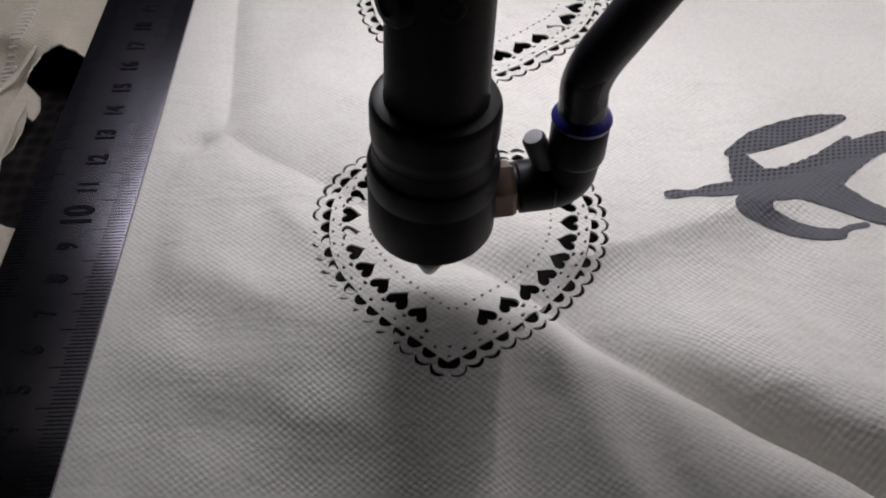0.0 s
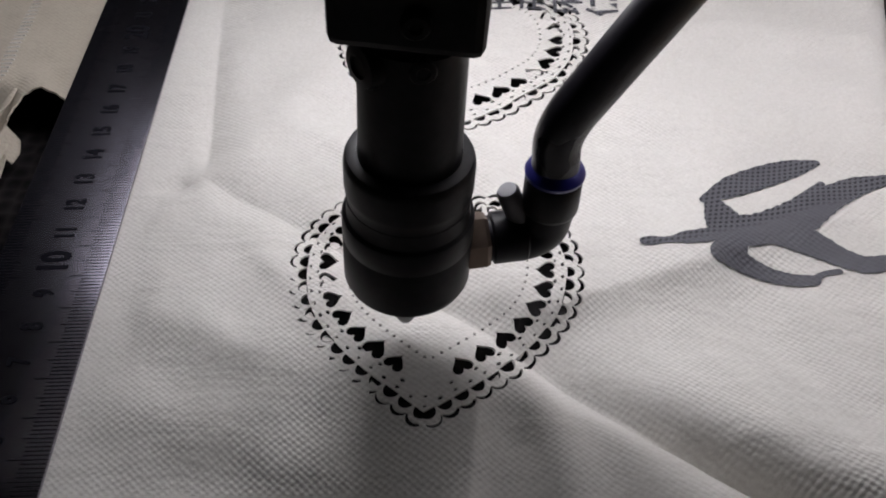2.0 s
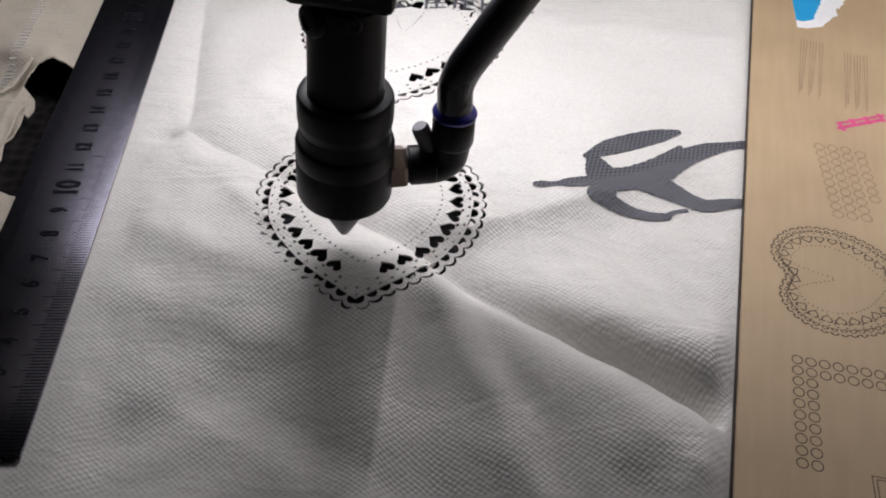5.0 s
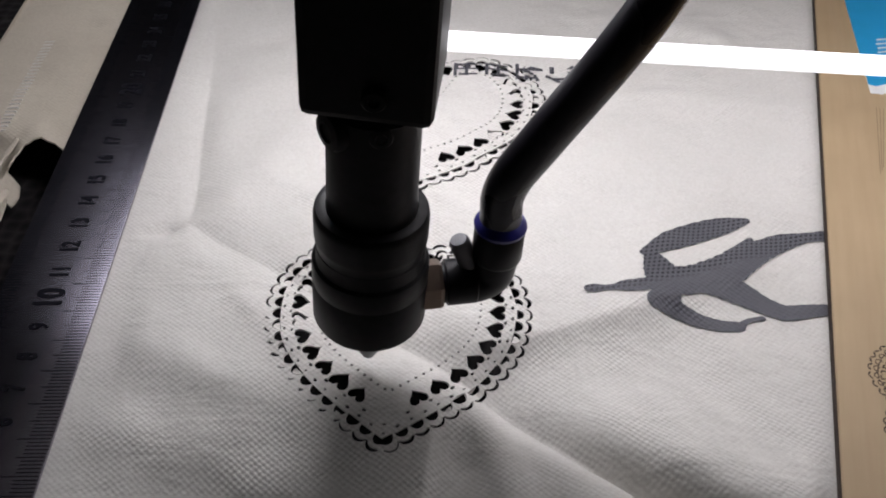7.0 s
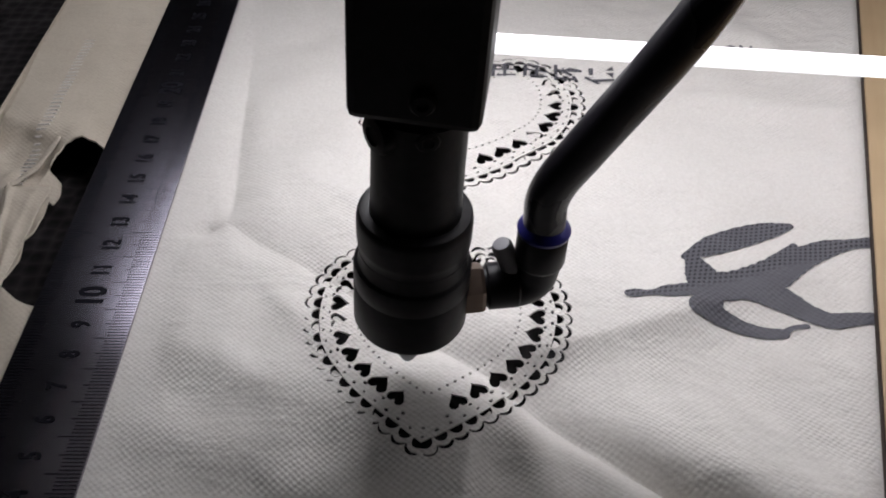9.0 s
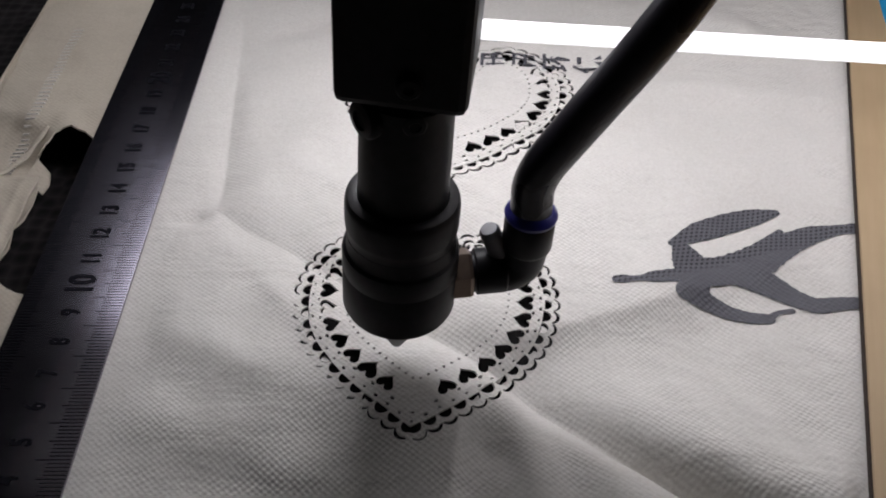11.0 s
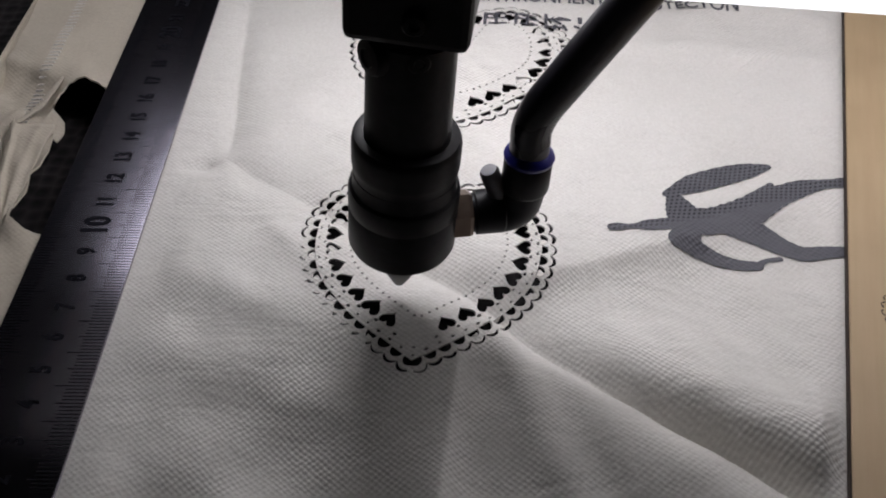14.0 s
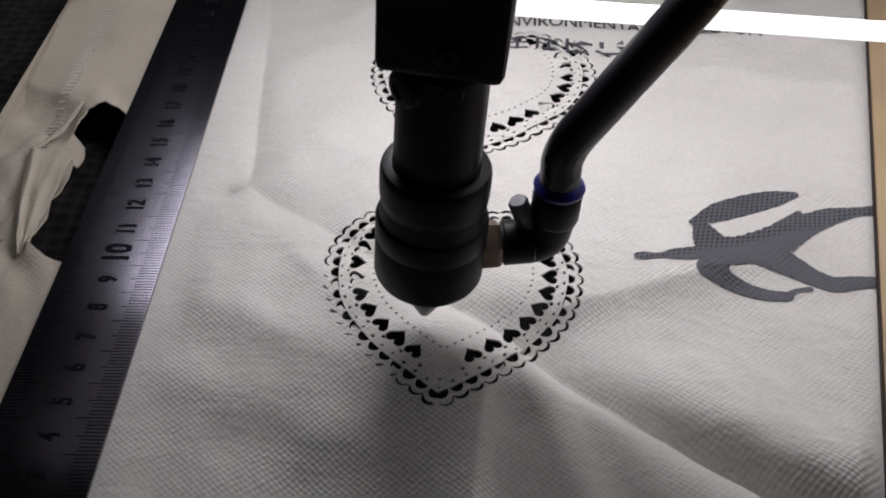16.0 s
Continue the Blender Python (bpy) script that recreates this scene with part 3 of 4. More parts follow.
def draped(name, outlines, material, parent, label, lift=0.00016, cell=0.002):
    """A thin flat print over the cloth, made of the union of outlines."""
    allp = np.vstack(outlines)
    (x0, y0), (x1, y1) = allp.min(0) - cell, allp.max(0) + cell
    ax, ay = np.meshgrid(np.arange(x0, x1, cell), np.arange(y0, y1, cell))
    v, f, inside = triangulated(np.stack([ax.ravel(), ay.ravel()], 1), outlines)
    f = [t for t, w in zip(f, inside) if w]
    used = sorted({k for t in f for k in t})
    at = {k: j for j, k in enumerate(used)}
    v = v[used]
    return mesh_of(name, np.column_stack([v, relief(v[:, 0], v[:, 1]) + lift]), [[at[k] for k in t] for t in f], material, parent, label, smooth=True)


figure = [
    stroke([(0.1464, 0.1028, 0.0013), (0.1484, 0.1029, 0.0016), (0.1512, 0.1030, 0.0009), (0.1540, 0.1032, 0.0011), (0.1565, 0.1036, 0.0021), (0.1640, 0.1044, 0.0024), (0.1700, 0.1050, 0.0040)]),
    stroke([(0.1648, 0.1170, 0.0013), (0.1735, 0.1217, 0.0040), (0.1840, 0.1258, 0.0041), (0.1920, 0.1284, 0.0034), (0.1985, 0.1300, 0.0013)]),
    stroke([(0.1668, 0.1160, 0.0024), (0.1678, 0.1110, 0.0046), (0.1685, 0.1060, 0.0052), (0.1680, 0.1000, 0.0040)]),
    stroke([(0.1685, 0.1050, 0.0055), (0.1780, 0.1058, 0.0055), (0.1860, 0.1085, 0.0060), (0.1930, 0.1135, 0.0050), (0.1990, 0.1170, 0.0040), (0.2070, 0.1208, 0.0034), (0.2150, 0.1226, 0.0018), (0.2240, 0.1232, 0.0026)]),
    stroke([(0.1900, 0.1160, 0.0014), (0.1975, 0.1217, 0.0010)]),
    stroke([(0.1820, 0.1045, 0.0052), (0.1880, 0.1005, 0.0048), (0.1935, 0.0955, 0.0034), (0.1990, 0.0923, 0.0029), (0.2060, 0.0934, 0.0023), (0.2125, 0.0936, 0.0020)]),
    stroke([(0.1660, 0.0985, 0.0040), (0.1698, 0.0935, 0.0032), (0.1745, 0.0900, 0.0025), (0.1800, 0.0882, 0.0020), (0.1850, 0.0880, 0.0017)]),
    stroke([(0.1850, 0.0882, 0.0012), (0.1880, 0.0902, 0.0007), (0.1920, 0.0907, 0.0009)]),
]
draped("printed_motif", [laid(o) for o in figure], INK, bag, "dark grey brush-like motif printed on the cloth", lift=0.00034)


def bent_arrow(cx, cy, r, turn):
    """One of the three chasing bands of the round symbol."""
    a = [turn + radians(d) for d in np.linspace(0, 78, 3)]
    outer = [(cx + r * math.cos(q), cy + r * 0.93 * math.sin(q)) for q in a]
    inner = [(cx + r * 0.52 * math.cos(q), cy + r * 0.48 * math.sin(q)) for q in a[::-1]]
    q = turn - radians(16)
    return np.array([(cx + r * 0.74 * math.cos(q), cy + r * 0.70 * math.sin(q)), (cx + r * 1.13 * math.cos(a[0]), cy + r * 1.05 * math.sin(a[0]))] + outer + inner
                    + [(cx + r * 0.40 * math.cos(a[0]), cy + r * 0.37 * math.sin(a[0]))])


draped("printed_symbol", [bent_arrow(0.0945, 0.2222, 0.0150, radians(t)) for t in (-5, 115, 235)], INK, bag, "round symbol of three chasing bands in dotted grey ink", lift=0.00022)


def lettering(name, text, size, m, material, parent, label="", stretch=1.0, bold=0.0, follow=True, lift=0.0002):
    """Flat lettering in the built-in font, laid on the cloth or on a flat face."""
    cu = bpy.data.curves.new(name, "FONT")
    cu.body, cu.size, cu.resolution_u, cu.offset = text, 1.0, 3, bold / size
    cu.align_x, cu.align_y = "CENTER", "CENTER"
    ob = new(name, cu)
    bpy.context.view_layer.update()
    me = bpy.data.meshes.new_from_object(ob.evaluated_get(bpy.context.evaluated_depsgraph_get()))
    bpy.data.objects.remove(ob)
    bpy.data.curves.remove(cu)
    me.name = name
    me.transform(m @ Matrix.Diagonal((stretch * size, size, size, 1)))
    if follow:
        for v in me.vertices:
            v.co.z = float(relief(v.co.x, v.co.y)) + lift
    me.materials.clear()
    me.materials.append(material)
    out = new(name, me)
    out.parent = parent
    if label:
        tagged(out, label)
    return out


words = lettering("printed_line", "ENVIRONMENTAL PROTECTON".replace(" ", ""), 0.0098, pose(0.1612, 0.2260, 0, 0, 0, -4.3), INK, bag, "grey printed capital letters", stretch=0.80, lift=0.0004)
span = max(v.co.x for v in words.data.vertices) - min(v.co.x for v in words.data.vertices)
for v in words.data.vertices:
    v.co.x = 0.1612 + (v.co.x - 0.1612) * 0.0990 / span
# thicker strokes: the same letters again, a hair beside
thick = bmesh.new()
for dx, dy, dz in ((0, 0, 0), (0.00028, 0, 0.00003), (0.00014, 0.00022, 0.00006)):
    words.data.transform(Matrix.Translation((dx, dy, dz)))
    thick.from_mesh(words.data)
    words.data.transform(Matrix.Translation((-dx, -dy, -dz)))
thick.to_mesh(words.data)
thick.free()

# second printed line: characters lying on their side; the first two cannot be read and stay bars
for sign, cx in (("\u73af", 0.1415), ("\u4fdd", 0.1530)):
    lettering("printed_character", sign, 0.0112, pose(cx, 0.2133 - 0.075 * (cx - 0.1175), 0, 0, 0, 85), INK, bag, "grey printed character", bold=0.00022, lift=0.0004)
bars = []
for cx in (0.1175, 0.1290):
    cy = 0.2133 - 0.075 * (cx - 0.1175)
    for dx, dy, w, hh in ((-0.0036, 0, 0.0006, 0.0040), (0.0004, 0.0032, 0.0036, 0.0005), (0.0010, 0.0002, 0.0040, 0.0005), (0.0006, 0.0, 0.0006, 0.0042), (0.0012, -0.0034, 0.0034, 0.0005)):
        c, s_ = math.cos(radians(-5)), math.sin(radians(-5))
        bars.append(np.array([(cx + c * (dx + a) - s_ * (dy + b), cy + s_ * (dx + a) + c * (dy + b)) for a, b in ((-w, -hh), (w, -hh), (w, hh), (-w, hh))]))
draped("worn_print", bars, INK, bag, "worn second line of grey print", lift=0.0003)

# ---- offcuts that hang in their holes ----
rnd = np.random.default_rng(5)
for shapes, share in ((NEAR_HEART, 0.26), (FAR_HEART, 0.36)):
    for kind, o in shapes:
        if kind in ("heart", "moon") and rnd.random() < share:
            c = o.mean(0)
            q = c + (o - c) * rnd.uniform(0.70, 0.84) + rnd.normal(size=2) * 0.00022 + np.array((0.0001, -0.0003))
            base = float(relief(c[0], c[1])) - 0.0007
            tilt = rnd.normal(size=2) * 0.22
            top = [(a, b, base + (a - c[0]) * tilt[0] + (b - c[1]) * tilt[1]) for a, b in q]
            low = [(a, b, d - 0.0004) for a, b, d in top]
            n = len(top)
            mesh_of("offcut", top + low, [list(range(n)), list(range(2 * n - 1, n - 1, -1))] + [[k, n + k, n + (k + 1) % n, (k + 1) % n] for k in range(n)], CLOTH, panel)

# ---- hem beside the grip hole ----
def ribbon(name, path, width, label, turned=0.0, wave=0.0002, arch=0.25, cols=8):
    """A rumpled folded strip of cloth along (x, y, z) points; turned lifts one rim over the other."""
    p = np.array(path, float)
    t = np.linspace(0, len(p) - 1, (len(p) - 1) * 8 + 1)
    q = np.stack([np.interp(t, np.arange(len(p)), p[:, k]) for k in range(3)], 1)
    for _ in range(6):
        q[1:-1] = 0.25 * q[:-2] + 0.5 * q[1:-1] + 0.25 * q[2:]
    way = np.gradient(q[:, :2], axis=0)
    way /= np.linalg.norm(way, axis=1)[:, None]
    side = np.stack([-way[:, 1], way[:, 0]], 1)
    vs, fs = [], []
    for j in range(len(q)):
        w = np.interp(t[j], np.arange(len(p)), width)
        for i in range(cols + 1):
            u = i / cols - 0.5
            a = q[j, :2] + side[j] * u * w
            vs.append((a[0], a[1], q[j, 2] + turned * u + arch * w * math.cos(math.pi * u) + wave * math.sin(0.55 * j + 5 * u)))
    for j in range(len(q) - 1):
        for i in range(cols):
            k = j * (cols + 1) + i
            fs.append([k, k + 1, k + cols + 2, k + cols + 1])
    ob = mesh_of(name, vs, fs, LINING, bag, label, smooth=True)
    ob.modifiers.new("thickness", "SOLIDIFY").thickness = 0.0004
    return ob


hv, hf = [], []
rows, cols = 70, 20
for j in range(rows + 1):
    v = j / rows
    y = 0.1000 + 0.0480 * v
    bow = math.sin(math.pi * v)
    x0, x1 = -0.0290 - 0.0108 * v - 0.0006 * bow + 0.0003 * math.sin(11 * v), -0.0256 - 0.0006 * (1 - v) * (1 - v) - 0.0012 * smooth_step((v - 0.92) / 0.08)
    for i in range(cols + 1):
        u = i / cols
        ridge = 0.0016 * math.exp(-((u - 0.10) / 0.07) ** 2) + 0.0005 * math.exp(-((u - 0.55 - 0.1 * v) / 0.12) ** 2)
        fold = 0.0003 * math.sin(9 * u + 7 * v) * bow + 0.00016 * math.sin(23 * v + 4 * u)
        lift = 0.0014 + ridge + fold
        hv.append((x0 + (x1 - x0) * u, y + 0.0008 * (0.5 - u) * bow, lift * min(1.0, 10 * v, 12 * (1 - v) + 0.3, 9 * u + 0.5) + 0.0006 - 0.0012 * smooth_step((v - 0.8) / 0.2)))
for j in range(rows):
    for i in range(cols):
        a = j * (cols + 1) + i
        hf.append([a, a + 1, a + cols + 2, a + cols + 1])
hem = mesh_of("hem", hv, hf, LINING, bag, "beige folded hem, rumpled, beside the grip hole", smooth=True)
hem.modifiers.new("thickness", "SOLIDIFY").thickness = 0.0004
ribbon("folded_rim", [(-0.0398, 0.1478, 0.0006), (-0.0380, 0.1380, 0.0012), (-0.0352, 0.1245, 0.0014), (-0.0320, 0.1120, 0.0012), (-0.0295, 0.1040, 0.0006)], (0.0012, 0.0020, 0.0022, 0.0020, 0.0012), "light folded rim of the hem", 0.0012)
ribbon("folded_band", [(-0.0316, 0.1722, 0.0004), (-0.0338, 0.1650, -0.0012), (-0.0358, 0.1580, -0.0018), (-0.0385, 0.1500, -0.0006), (-0.0398, 0.1462, 0.0008)], (0.0016, 0.0022, 0.0026, 0.0026, 0.0014), "narrow light band of folded cloth", 0.0008, 0.0002)
ribbon("inner_lip", [(-0.0312, 0.1485, -0.0046), (-0.0300, 0.1520, -0.0050), (-0.0302, 0.1580, -0.0046)], (0.0060, 0.0050, 0.0020), "inside of a torn corner, in shade", 0.0060, 0.0001, 0.0)
sv, sf = [], []
for k in range(130):
    y = -0.05 + 0.0022 * k
    if 0.108 < y < 0.149:
        continue
    x, w, l = -0.0380 + 0.0009 * math.sin(y * 20) - 0.0016 * math.exp(-((y - 0.160) / 0.012) ** 2), 0.00035, 0.0019
    n, zz = len(sv), (0.00022 if 0.145 < y < 0.180 else 0.00006) + float(left_height(np.array([(x, y)]))[0]) + float(relief(x, y))
    sv += [(x - l, y - w, zz - 0.0003), (x + l, y - w + 0.0004, zz - 0.0003), (x + l, y + w + 0.0004, zz - 0.0003), (x - l, y + w, zz - 0.0003),
           (x - l * 0.9, y - w * 0.4, zz + 0.00025), (x + l * 0.9, y - w * 0.4 + 0.0004, zz + 0.00025), (x + l * 0.9, y + w * 0.4 + 0.0004, zz + 0.00025), (x - l * 0.9, y + w * 0.4, zz + 0.00025)]
    sf += [[n + 4, n + 5, n + 6, n + 7]] + [[n + a, n + (a + 1) % 4, n + 4 + (a + 1) % 4, n + 4 + a] for a in range(4)]
tagged(mesh_of("seam", sv, sf, CLOTH, bag, "pressed seam of short ribs"), kind="stuff")

# ---- steel ruler ----
ruler = thing("steel_ruler", "brushed steel ruler with black engraved centimetre marks lying on the bag", "ruler", pose(0, 0.0052, 0.0006))
RL, RR = -0.0146, 0.0130
body = part("body", box(RL, RR, 0.0, 0.3150, 0.0, 0.0010, 0.00006, 1), STEEL, ruler)
tv, tf = [], []


def tick(x0, x1, y, w):
    n = len(tv)
    tv.extend([(x0, y - w, 0.00112), (x1, y - w, 0.00112), (x1, y + w, 0.00112), (x0, y + w, 0.00112)])
    tf.append([n, n + 1, n + 2, n + 3])


for k in range(1, 301):
    long = 0.0082 if k % 10 == 0 else 0.0066 if k % 5 == 0 else 0.0052
    tick(RR - 0.0003 - long, RR - 0.0003, k / 1000, 0.000085)
    tick(RL + 0.0003, RL + 0.0003 + long * 0.85, k / 1000, 0.000085)
tagged(mesh_of("graduation", tv, tf, MARK, body, "black millimetre marks"), kind="stuff")
for k in range(1, 31):
    big = k % 10 == 0
    lettering("numeral", str(k), 0.0102 if big else 0.0070, pose(0.0, k / 100 - 0.0052, 0.00114, 0, 0, 90), MARK, body, stretch=0.72 if big else 0.66, bold=0.00034 if big else 0.00023, follow=False)

# ---- laser head ----
hx, hy = HEAD
LEAN = 3.2                       # the tube leans a little to the side
head = thing("laser_head", "black laser cutting head with grey nozzle, hanging from the gantry", "laser head", pose(hx, hy, 0.0064, 0, LEAN, 0))
Z0 = 0.0064


def hl(profile):
    return [(r, zz - Z0) for r, zz in profile]


part("nozzle", lathe(hl([(0, 0.0064), (0.0010, 0.0064), (0.0015, 0.0069), (0.0050, 0.0140), (0.0066, 0.0176), (0.0072, 0.0196), (0.0072, 0.0246), (0, 0.0246)]), 48), GREYMETAL, head, "dull grey conical nozzle", True)
part("barrel", lathe(hl([(0, 0.0226), (0.0119, 0.0226), (0.0126, 0.0230), (0.0131, 0.0242), (0.0131, 0.0352), (0.0130, 0.0354), (0.0130, 0.0357), (0.0131, 0.0359), (0.0131, 0.0404), (0.0129, 0.0412), (0.0122, 0.0418), (0.0121, 0.0432), (0.0121, 0.0456), (0, 0.0456)]), 96), ANODISED, head, "", True)
part("collar", lathe(hl([(0, 0.0452), (0.0120, 0.0452), (0.0120, 0.0472), (0.0123, 0.0480), (0.0124, 0.0490), (0.0124, 0.0540), (0.0122, 0.0552), (0.0118, 0.0559), (0.0108, 0.0562), (0.0098, 0.0562), (0.0098, 0.0552), (0, 0.0552)]), 96), ANODISED, head, "", True)
tube = part("tube", lathe(hl([(0, 0.0548), (0.0096, 0.0548), (0.0094, 0.0820), (0, 0.0820)]), 80), ANODISED, head, "", True)
block_shape = box(-0.0122, 0.0122, -0.0112, 0.0140, 0.0845 - Z0, 0.1300 - Z0, 0.0017, 2)
bmesh.ops.transform(block_shape, matrix=pose(0, 0, 0, 0, 0, -8), verts=block_shape.verts[:])
block = part("mounting_block", block_shape, ANODISED, head)
for dx, dy, zz, r, out in ((-0.80, -0.60, 0.0790, 0.0042, 0.0026), (0.16, -0.98, 0.0800, 0.0024, 0.0012)):
    at = Matrix.Translation((dx * 0.0085, dy * 0.0085, zz - Z0)) @ Vector((dx, dy, 0)).to_track_quat("Z", "Y").to_matrix().to_4x4()
    part("set_screw", lathe([(0, 0), (r, 0), (r, out * 0.55), (r * 0.86, out * 0.9), (r * 0.5, out), (r * 0.42, out * 0.8), (0, out * 0.8)], 32, at), ANODISED, tube, "", True)
part("clamp_screw", lathe([(0, 0), (0.0024, 0), (0.0024, 0.0012), (0.0019, 0.0019), (0.0011, 0.0019), (0.0009, 0.0012), (0, 0.0012)], 32, pose(0.0000, -0.0112, 0.0905 - Z0, 90, 0, 0)), ANODISED, block, "", True)
# the air fitting stands level beside the leaning barrel and points a little backwards
LEVEL = pose(0, 0, 0, 0, -LEAN, 0) @ pose(0, 0, 0, 0, 0, 7)
side = LEVEL @ pose(0, 0, 0.0298 - Z0, 0, 90, 0)
nut = lathe([(0, 0.0118), (0.0054, 0.0118), (0.0060, 0.0126), (0.0060, 0.0172), (0.0056, 0.0180), (0, 0.0180)], 6, side)
fitting = part("fitting", lathe([(0, 0.0176), (0.0048, 0.0176), (0.0048, 0.0186), (0.0055, 0.0190), (0.0055, 0.0256), (0.0050, 0.0262), (0, 0.0262)], 48, side), PLASTIC, head, "", True)
part("nut", nut, BRASS, fitting, "plated brass hexagon nut")


def levelled(bm):
    bmesh.ops.transform(bm, matrix=LEVEL, verts=bm.verts[:])
    return bm


elbow = levelled(pipe([(0.0215, 0, 0.0298 - Z0), (0.0262, 0, 0.0296 - Z0), (0.0294, 0, 0.0315 - Z0), (0.0303, 0, 0.0350 - Z0), (0.0306, 0, 0.0385 - Z0)], 0.0052, 32))
bend = part("elbow", elbow, PLASTIC, head, "", True)
part("socket", lathe([(0, 0), (0.0051, 0), (0.0056, 0.0006), (0.0058, 0.0014), (0.0057, 0.0085), (0.0053, 0.0092), (0, 0.0092)], 48, LEVEL @ pose(0.0306, 0, 0.0367 - Z0, 0, 2, 0)), PLASTIC, bend, "", True)
part("release_ring", lathe([(0.0044, 0), (0.0058, 0.0001), (0.0060, 0.0010), (0.0057, 0.0017), (0.0047, 0.0026), (0.0044, 0.0026), (0.0044, 0)], 48, LEVEL @ pose(0.0309, 0, 0.0458 - Z0, 0, 3, 0)), BLUE, bend, "dark blue plastic release ring", True)
knob = lathe([(0, 0), (0.0023, 0), (0.0024, 0.0004), (0.0024, 0.0090), (0.0019, 0.0098), (0, 0.0100)], 32, LEVEL @ pose(0.0250, 0.0005, 0.0335 - Z0, 0, -20, 0))
part("valve_knob", knob, GREYMETAL, bend, "grey valve knob", True)
hose = levelled(pipe([(0.0308, 0, 0.0452 - Z0), (0.0309, 0.0002, 0.0500 - Z0), (0.0310, 0.0004, 0.0545 - Z0), (0.0328, 0.0004, 0.0598 - Z0), (0.0367, 0, 0.0665 - Z0), (0.0412, -0.0006, 0.0742 - Z0), (0.0455, -0.0012, 0.0815 - Z0),
                      (0.0500, -0.0020, 0.0895 - Z0), (0.0560, -0.0020, 0.1000 - Z0), (0.0640, 0.0010, 0.1140 - Z0), (0.0720, 0.0060, 0.1280 - Z0), (0.0760, 0.0160, 0.1400 - Z0)], 0.0047, 28))
part("hose", hose, HOSE, head, "black flexible air hose", True)

# ---- gantry with its light ----
BAR = Matrix.Translation((0.20, 0.0915, 0.0)) @ pose(0, 0, 0, 0, 0, BAR_YAW)
rail = thing("gantry_rail", "dark aluminium gantry rail on two posts, above the bed", "rail", BAR @ pose(0, 0, -0.016))
part("beam", box(-0.52, 0.34, 0.002, 0.040, 0.1715, 0.219, 0.002), DARKWALL, rail)
for px in (-0.51, 0.33):
    part("post", box(px - 0.015, px + 0.015, 0.004, 0.038, 0.0, 0.172, 0.002), DARKWALL, rail)
part("carriage", box(-0.142, -0.088, -0.008, 0.0018, 0.124, 0.210, 0.002), ANODISED, rail)
lamp = thing("light_bar", "lit white strip and lamp box under the gantry rail, with added unseen light panels", "lamp", BAR @ pose(0, 0, 0.0760))
part("housing", box(-0.282, 0.262, 0.0018, 0.2100, 0.0760, 0.0785, 0.0006), WHITEHOUSE, lamp)
# Unseen panels, added: the left one makes the ruler's highlight, the right one fills.
for x0, x1, y0, y1, glow in ((-0.2750, -0.2150, 0.0960, 0.2050, MID), (-0.1100, 0.2600, 0.0160, 0.1100, DIM)):
    part("added_panel", box(x0, x1, y0, y1, 0.0736, 0.0758, 0.0006), glow, lamp, "glowing white panel, unseen, added for light")
part("cover", box(-0.100, 0.262, 0.0000, 0.0016, 0.0000, 0.0046, 0.0006), GLOW, lamp, "softly glowing white front strip")
for bx in (-0.1105, 0.2625):
    part("bracket", box(bx, bx + 0.010, 0.0000, 0.0016, 0.0000, 0.0785, 0.0004), ANODISED, lamp, "dark upright bracket")
tilted = pose(-0.118, 0.060, 0.050, -23)
for name, dims, glow in (("lamp_box", (-0.033, 0.033, -0.023, 0.023, 0.0012, 0.0140, 0.0010), WHITEHOUSE), ("lamp_window", (-0.030, 0.030, -0.020, 0.020, 0.0, 0.0010, 0.0003), LIGHT)):
    shape = box(*dims)
    bmesh.ops.transform(shape, matrix=tilted, verts=shape.verts[:])
    part(name, shape, glow, lamp)
# ---- pale board ----
BM = Matrix.Translation((0.1820, 0.0, 0.0)) @ pose(0, 0, 0, 0, 0, BOARD_YAW + 0.2)
BT = 0.0028
board = thing("wooden_board", "thin pale wooden board with brown engravings lying on the bag", "board", BM @ pose(0, 0, 0.0003))
part("panel", box(0.0, 0.2300, -0.1500, 0.3300, 0.0, BT - 0.0003, 0.0003, 1), WOOD, board)
part("cut_edge", box(-0.0004, 0.0, -0.1500, 0.3300, 0.0, BT - 0.0005, 0.0002, 1), CHAR, board, "dark charred cut edge")
back = (BM @ pose(0, 0, 0.0003)).inverted()


def burned(name, outlines, thick, material, label, many=True):
    """Thin burnt lines on the board's top along closed outlines."""
    vs, fs = [], []
    for o in outlines:
        c = o.mean(0)
        r = np.linalg.norm(o - c, axis=1).mean()
        q = c + (o - c) * max(0.15, 1 - thick / max(r, 1e-6))
        n, m = len(vs), len(o)
        vs += [back @ Vector((a, b, BT + 0.00005)) for a, b in o] + [back @ Vector((a, b, BT + 0.00005)) for a, b in q]
        fs += [[n + k, n + (k + 1) % m, n + m + (k + 1) % m, n + m + k] for k in range(m)]
    ob = mesh_of(name, vs, fs, material, board, label)
    return tagged(ob, kind="stuff") if many else ob


marks = put_at(lace(0.59, (0.0, 1.0), 3), 0.2243, 0.0590, 81)
burned("engraved_heart", [o for kind, o in marks if kind in ("scallop", "moon", "heart")], 0.00042, BURN, "brown engraved outline of a lace heart")
burned("engraved_dots", [o for kind, o in marks if kind in ("dot", "pin")], 0.01, BURN, "brown burnt dots")


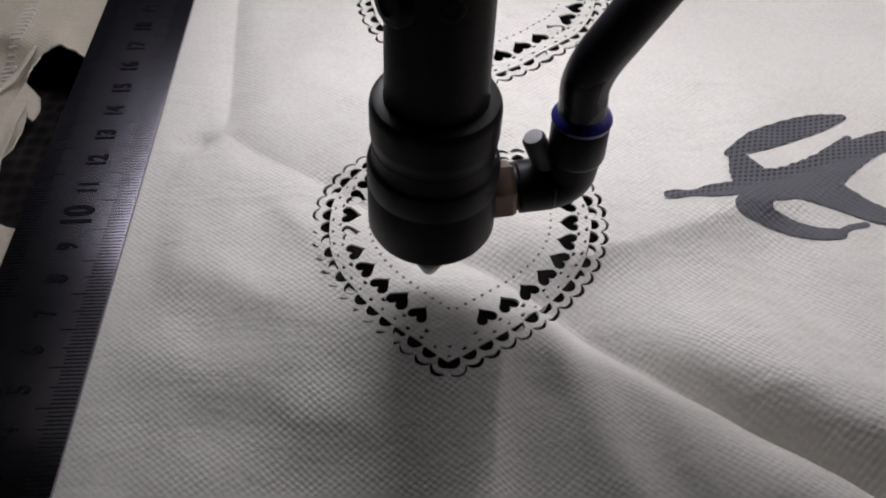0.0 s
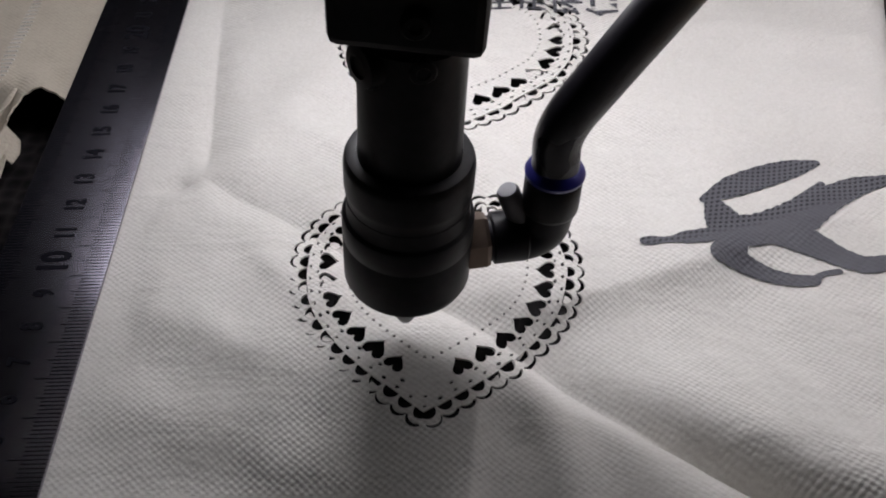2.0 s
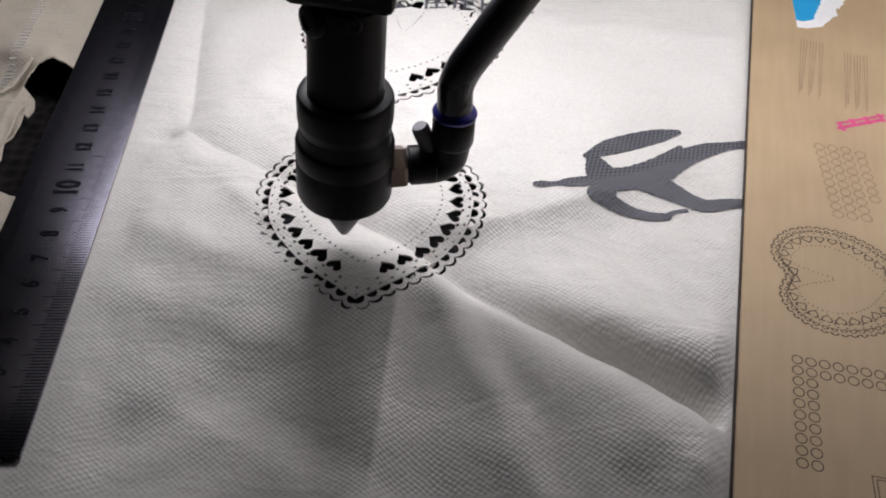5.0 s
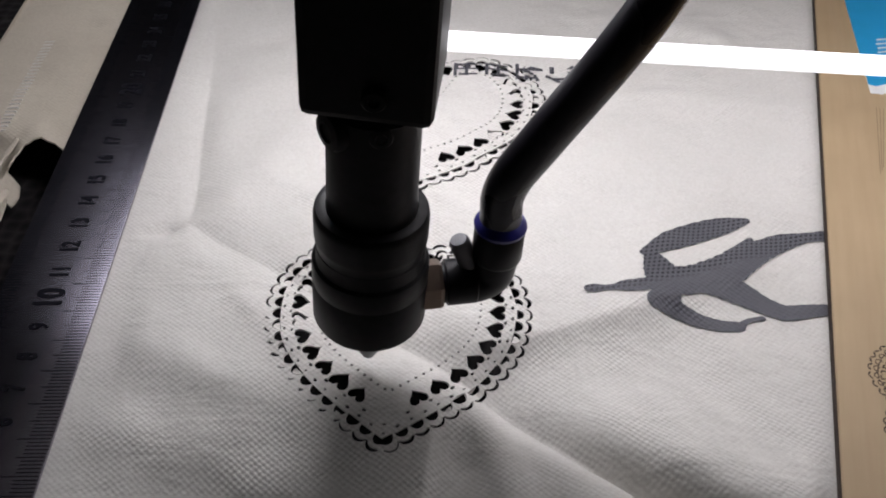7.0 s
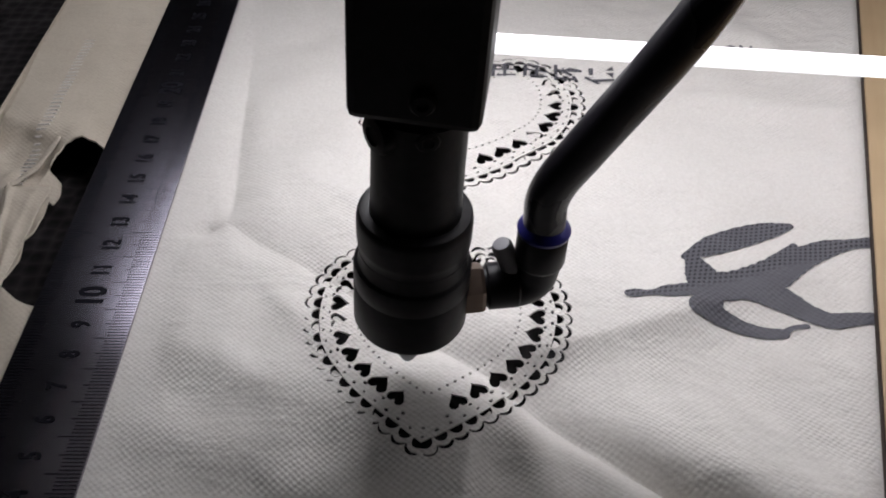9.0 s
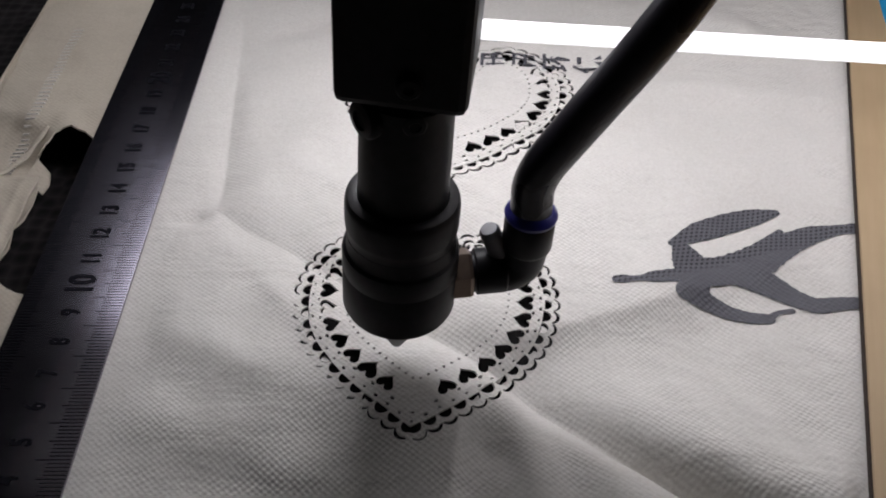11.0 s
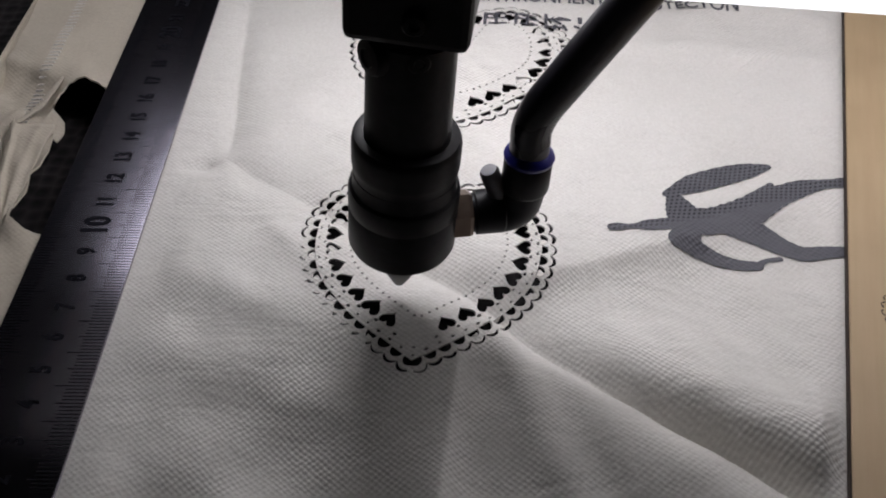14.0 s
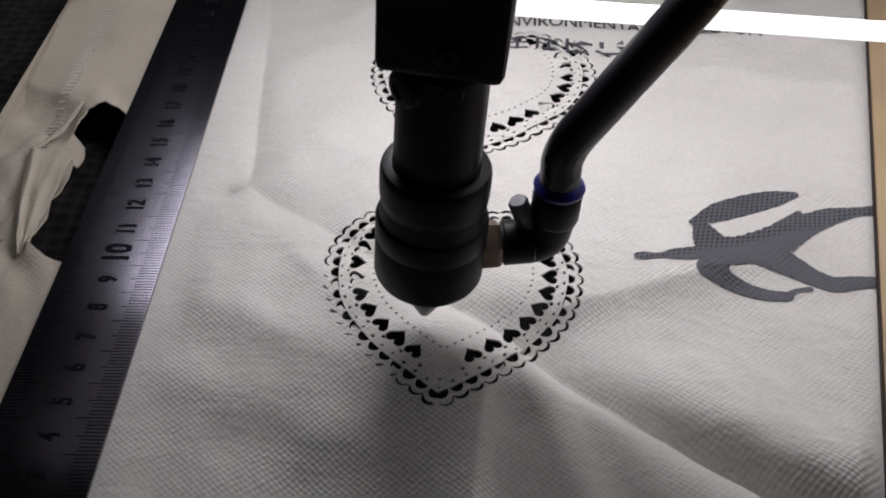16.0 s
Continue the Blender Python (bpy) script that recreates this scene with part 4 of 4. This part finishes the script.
def ring(cx, cy, w, h, turn):
    a = np.linspace(0, 2 * math.pi, 15)[:-1]
    p = np.stack([w * np.cos(a), h * np.sin(a)], 1)
    c, s_ = math.cos(radians(turn)), math.sin(radians(turn))
    return p @ np.array([[c, s_], [-s_, c]]) + [cx, cy]


bent, slab = [], []
for k in range(10):
    for i in range(2):
        bent.append(ring(0.2071 + 0.0034 * i - 0.00098 * k, 0.0298 - 0.00342 * k - 0.0009 * i, 0.00152, 0.00158, -25))
for k in range(2, 9):
    for i in range(2):
        bent.append(ring(0.2071 + 0.0034 * k - 0.00098 * i, 0.0298 - 0.00088 * k - 0.0036 * i, 0.00152, 0.00158, -25))
for k in range(10):
    for i in range(4):
        if i < 3 or k < 7:
            slab.append(ring(0.2440 + 0.0042 * i - 0.00062 * k, 0.1190 - 0.0037 * k - 0.0009 * i - 0.0016 * (i > 2), 0.0018, 0.0018, -25))
for o in bent:
    burned("engraved_ring", [o], 0.00032, BURN, "", False)
for o in slab:
    burned("engraved_ring", [o], 0.00030, BURN_FAINT, "", False)
combs = []
for x0, y0, n in ((0.2596, 0.1854, 8), (0.2738, 0.1767, 8)):
    for k in range(n):
        a, b = x0 + 0.0011 * k, y0 - 0.0004 * k
        c, e = a - 0.0129, b - 0.0363 + 0.002 * (k % 3)
        combs.append(np.array([(a, b), (a + 0.00022, b), ((a + c) / 2 + 0.00022, (b + e) / 2), (c + 0.00022, e), (c, e), ((a + c) / 2, (b + e) / 2)]))
for o in combs:
    burned("engraved_line", [o], 0.01, BURN_FAINT, "", False)
frame_marks = [np.array([(0.2138, -0.0046), (0.2440, -0.0120), (0.2370, -0.0420), (0.2065, -0.0345)]), np.array([(0.2146, -0.0056), (0.2430, -0.0127), (0.2362, -0.0410), (0.2075, -0.0340)])]
burned("engraved_frame", frame_marks, 0.0004, BURN, "brown engraved double frame")
pv, pf = [], []
for k, (x0, y0, x1, y1, w) in enumerate(((0.2538, 0.1290, 0.2720, 0.1340, 0.0008), (0.2552, 0.1318, 0.2735, 0.1365, 0.0006), (0.2560, 0.1275, 0.2552, 0.1325, 0.0008), (0.2610, 0.1300, 0.2602, 0.1342, 0.0008),
                                         (0.2665, 0.1312, 0.2657, 0.1355, 0.0008), (0.2720, 0.1325, 0.2712, 0.1370, 0.0008))):
    d = Vector((x1 - x0, y1 - y0)).normalized()
    n = len(pv)
    pv += [back @ Vector((a - d.y * s_ * w, b + d.x * s_ * w, BT + 0.00006 + 0.00004 * k)) for a, b, s_ in ((x0, y0, 1), (x0, y0, -1), (x1, y1, -1), (x1, y1, 1))]
    pf.append([n, n + 1, n + 2, n + 3])
mesh_of("marker_writing", pv, pf, PINK, board, "bars of pink marker")

# ---- torn sticker ----
sticker = thing("torn_sticker", "torn blue and white paper label stuck to the board", "sticker", pose(0.2665, 0.20, BT))


def sheet(name, edge, z0, material, label=""):
    bm = bmesh.new()
    f = bm.faces.new([bm.verts.new((a - 0.2665, b - 0.20, z0)) for a, b in edge])
    up = bmesh.ops.extrude_face_region(bm, geom=[f])
    bmesh.ops.translate(bm, verts=[v for v in up["geom"] if isinstance(v, bmesh.types.BMVert)], vec=(0, 0, 0.0001))
    bmesh.ops.recalc_face_normals(bm, faces=bm.faces[:])
    return part(name, bm, material, sticker, label)


def torn(a, b, n, size, seed):
    r = np.random.default_rng(seed)
    return [(a[0] + (b[0] - a[0]) * k / n + r.normal() * size, a[1] + (b[1] - a[1]) * k / n + r.normal() * size) for k in range(n + 1)]


sheet("paper", [(0.2850, 0.3000), (0.2611, 0.1942)] + torn((0.2640, 0.1934), (0.2700, 0.1945), 8, 0.0003, 1) + torn((0.2712, 0.1950), (0.2795, 0.2030), 14, 0.0003, 2) + torn((0.2801, 0.2040), (0.2950, 0.2250), 22, 0.0004, 3) + [(0.3100, 0.3000)], 0.00002, PAPER)
face = sheet("face", [(0.2850, 0.3000), (0.2624, 0.1998)] + torn((0.2650, 0.1985), (0.2700, 0.2000), 6, 0.0002, 4) + torn((0.2710, 0.2030), (0.2810, 0.2200), 14, 0.0004, 5) + [(0.2900, 0.2400), (0.3000, 0.3000)], 0.00013, STICKER, "blue printed face")
for k in range(4):
    b0 = box(-0.0030 + 0.0004 * (k % 2), 0.0030, -0.0004, 0.0004, 0, 0.00006)
    bmesh.ops.transform(b0, matrix=pose(0.2770 - 0.2665 + 0.0009 * k, 0.2215 - 0.20 + 0.0030 * k, 0.00025, 0, 0, 10), verts=b0.verts[:])
    part("print_bar", b0, PAPER, face)
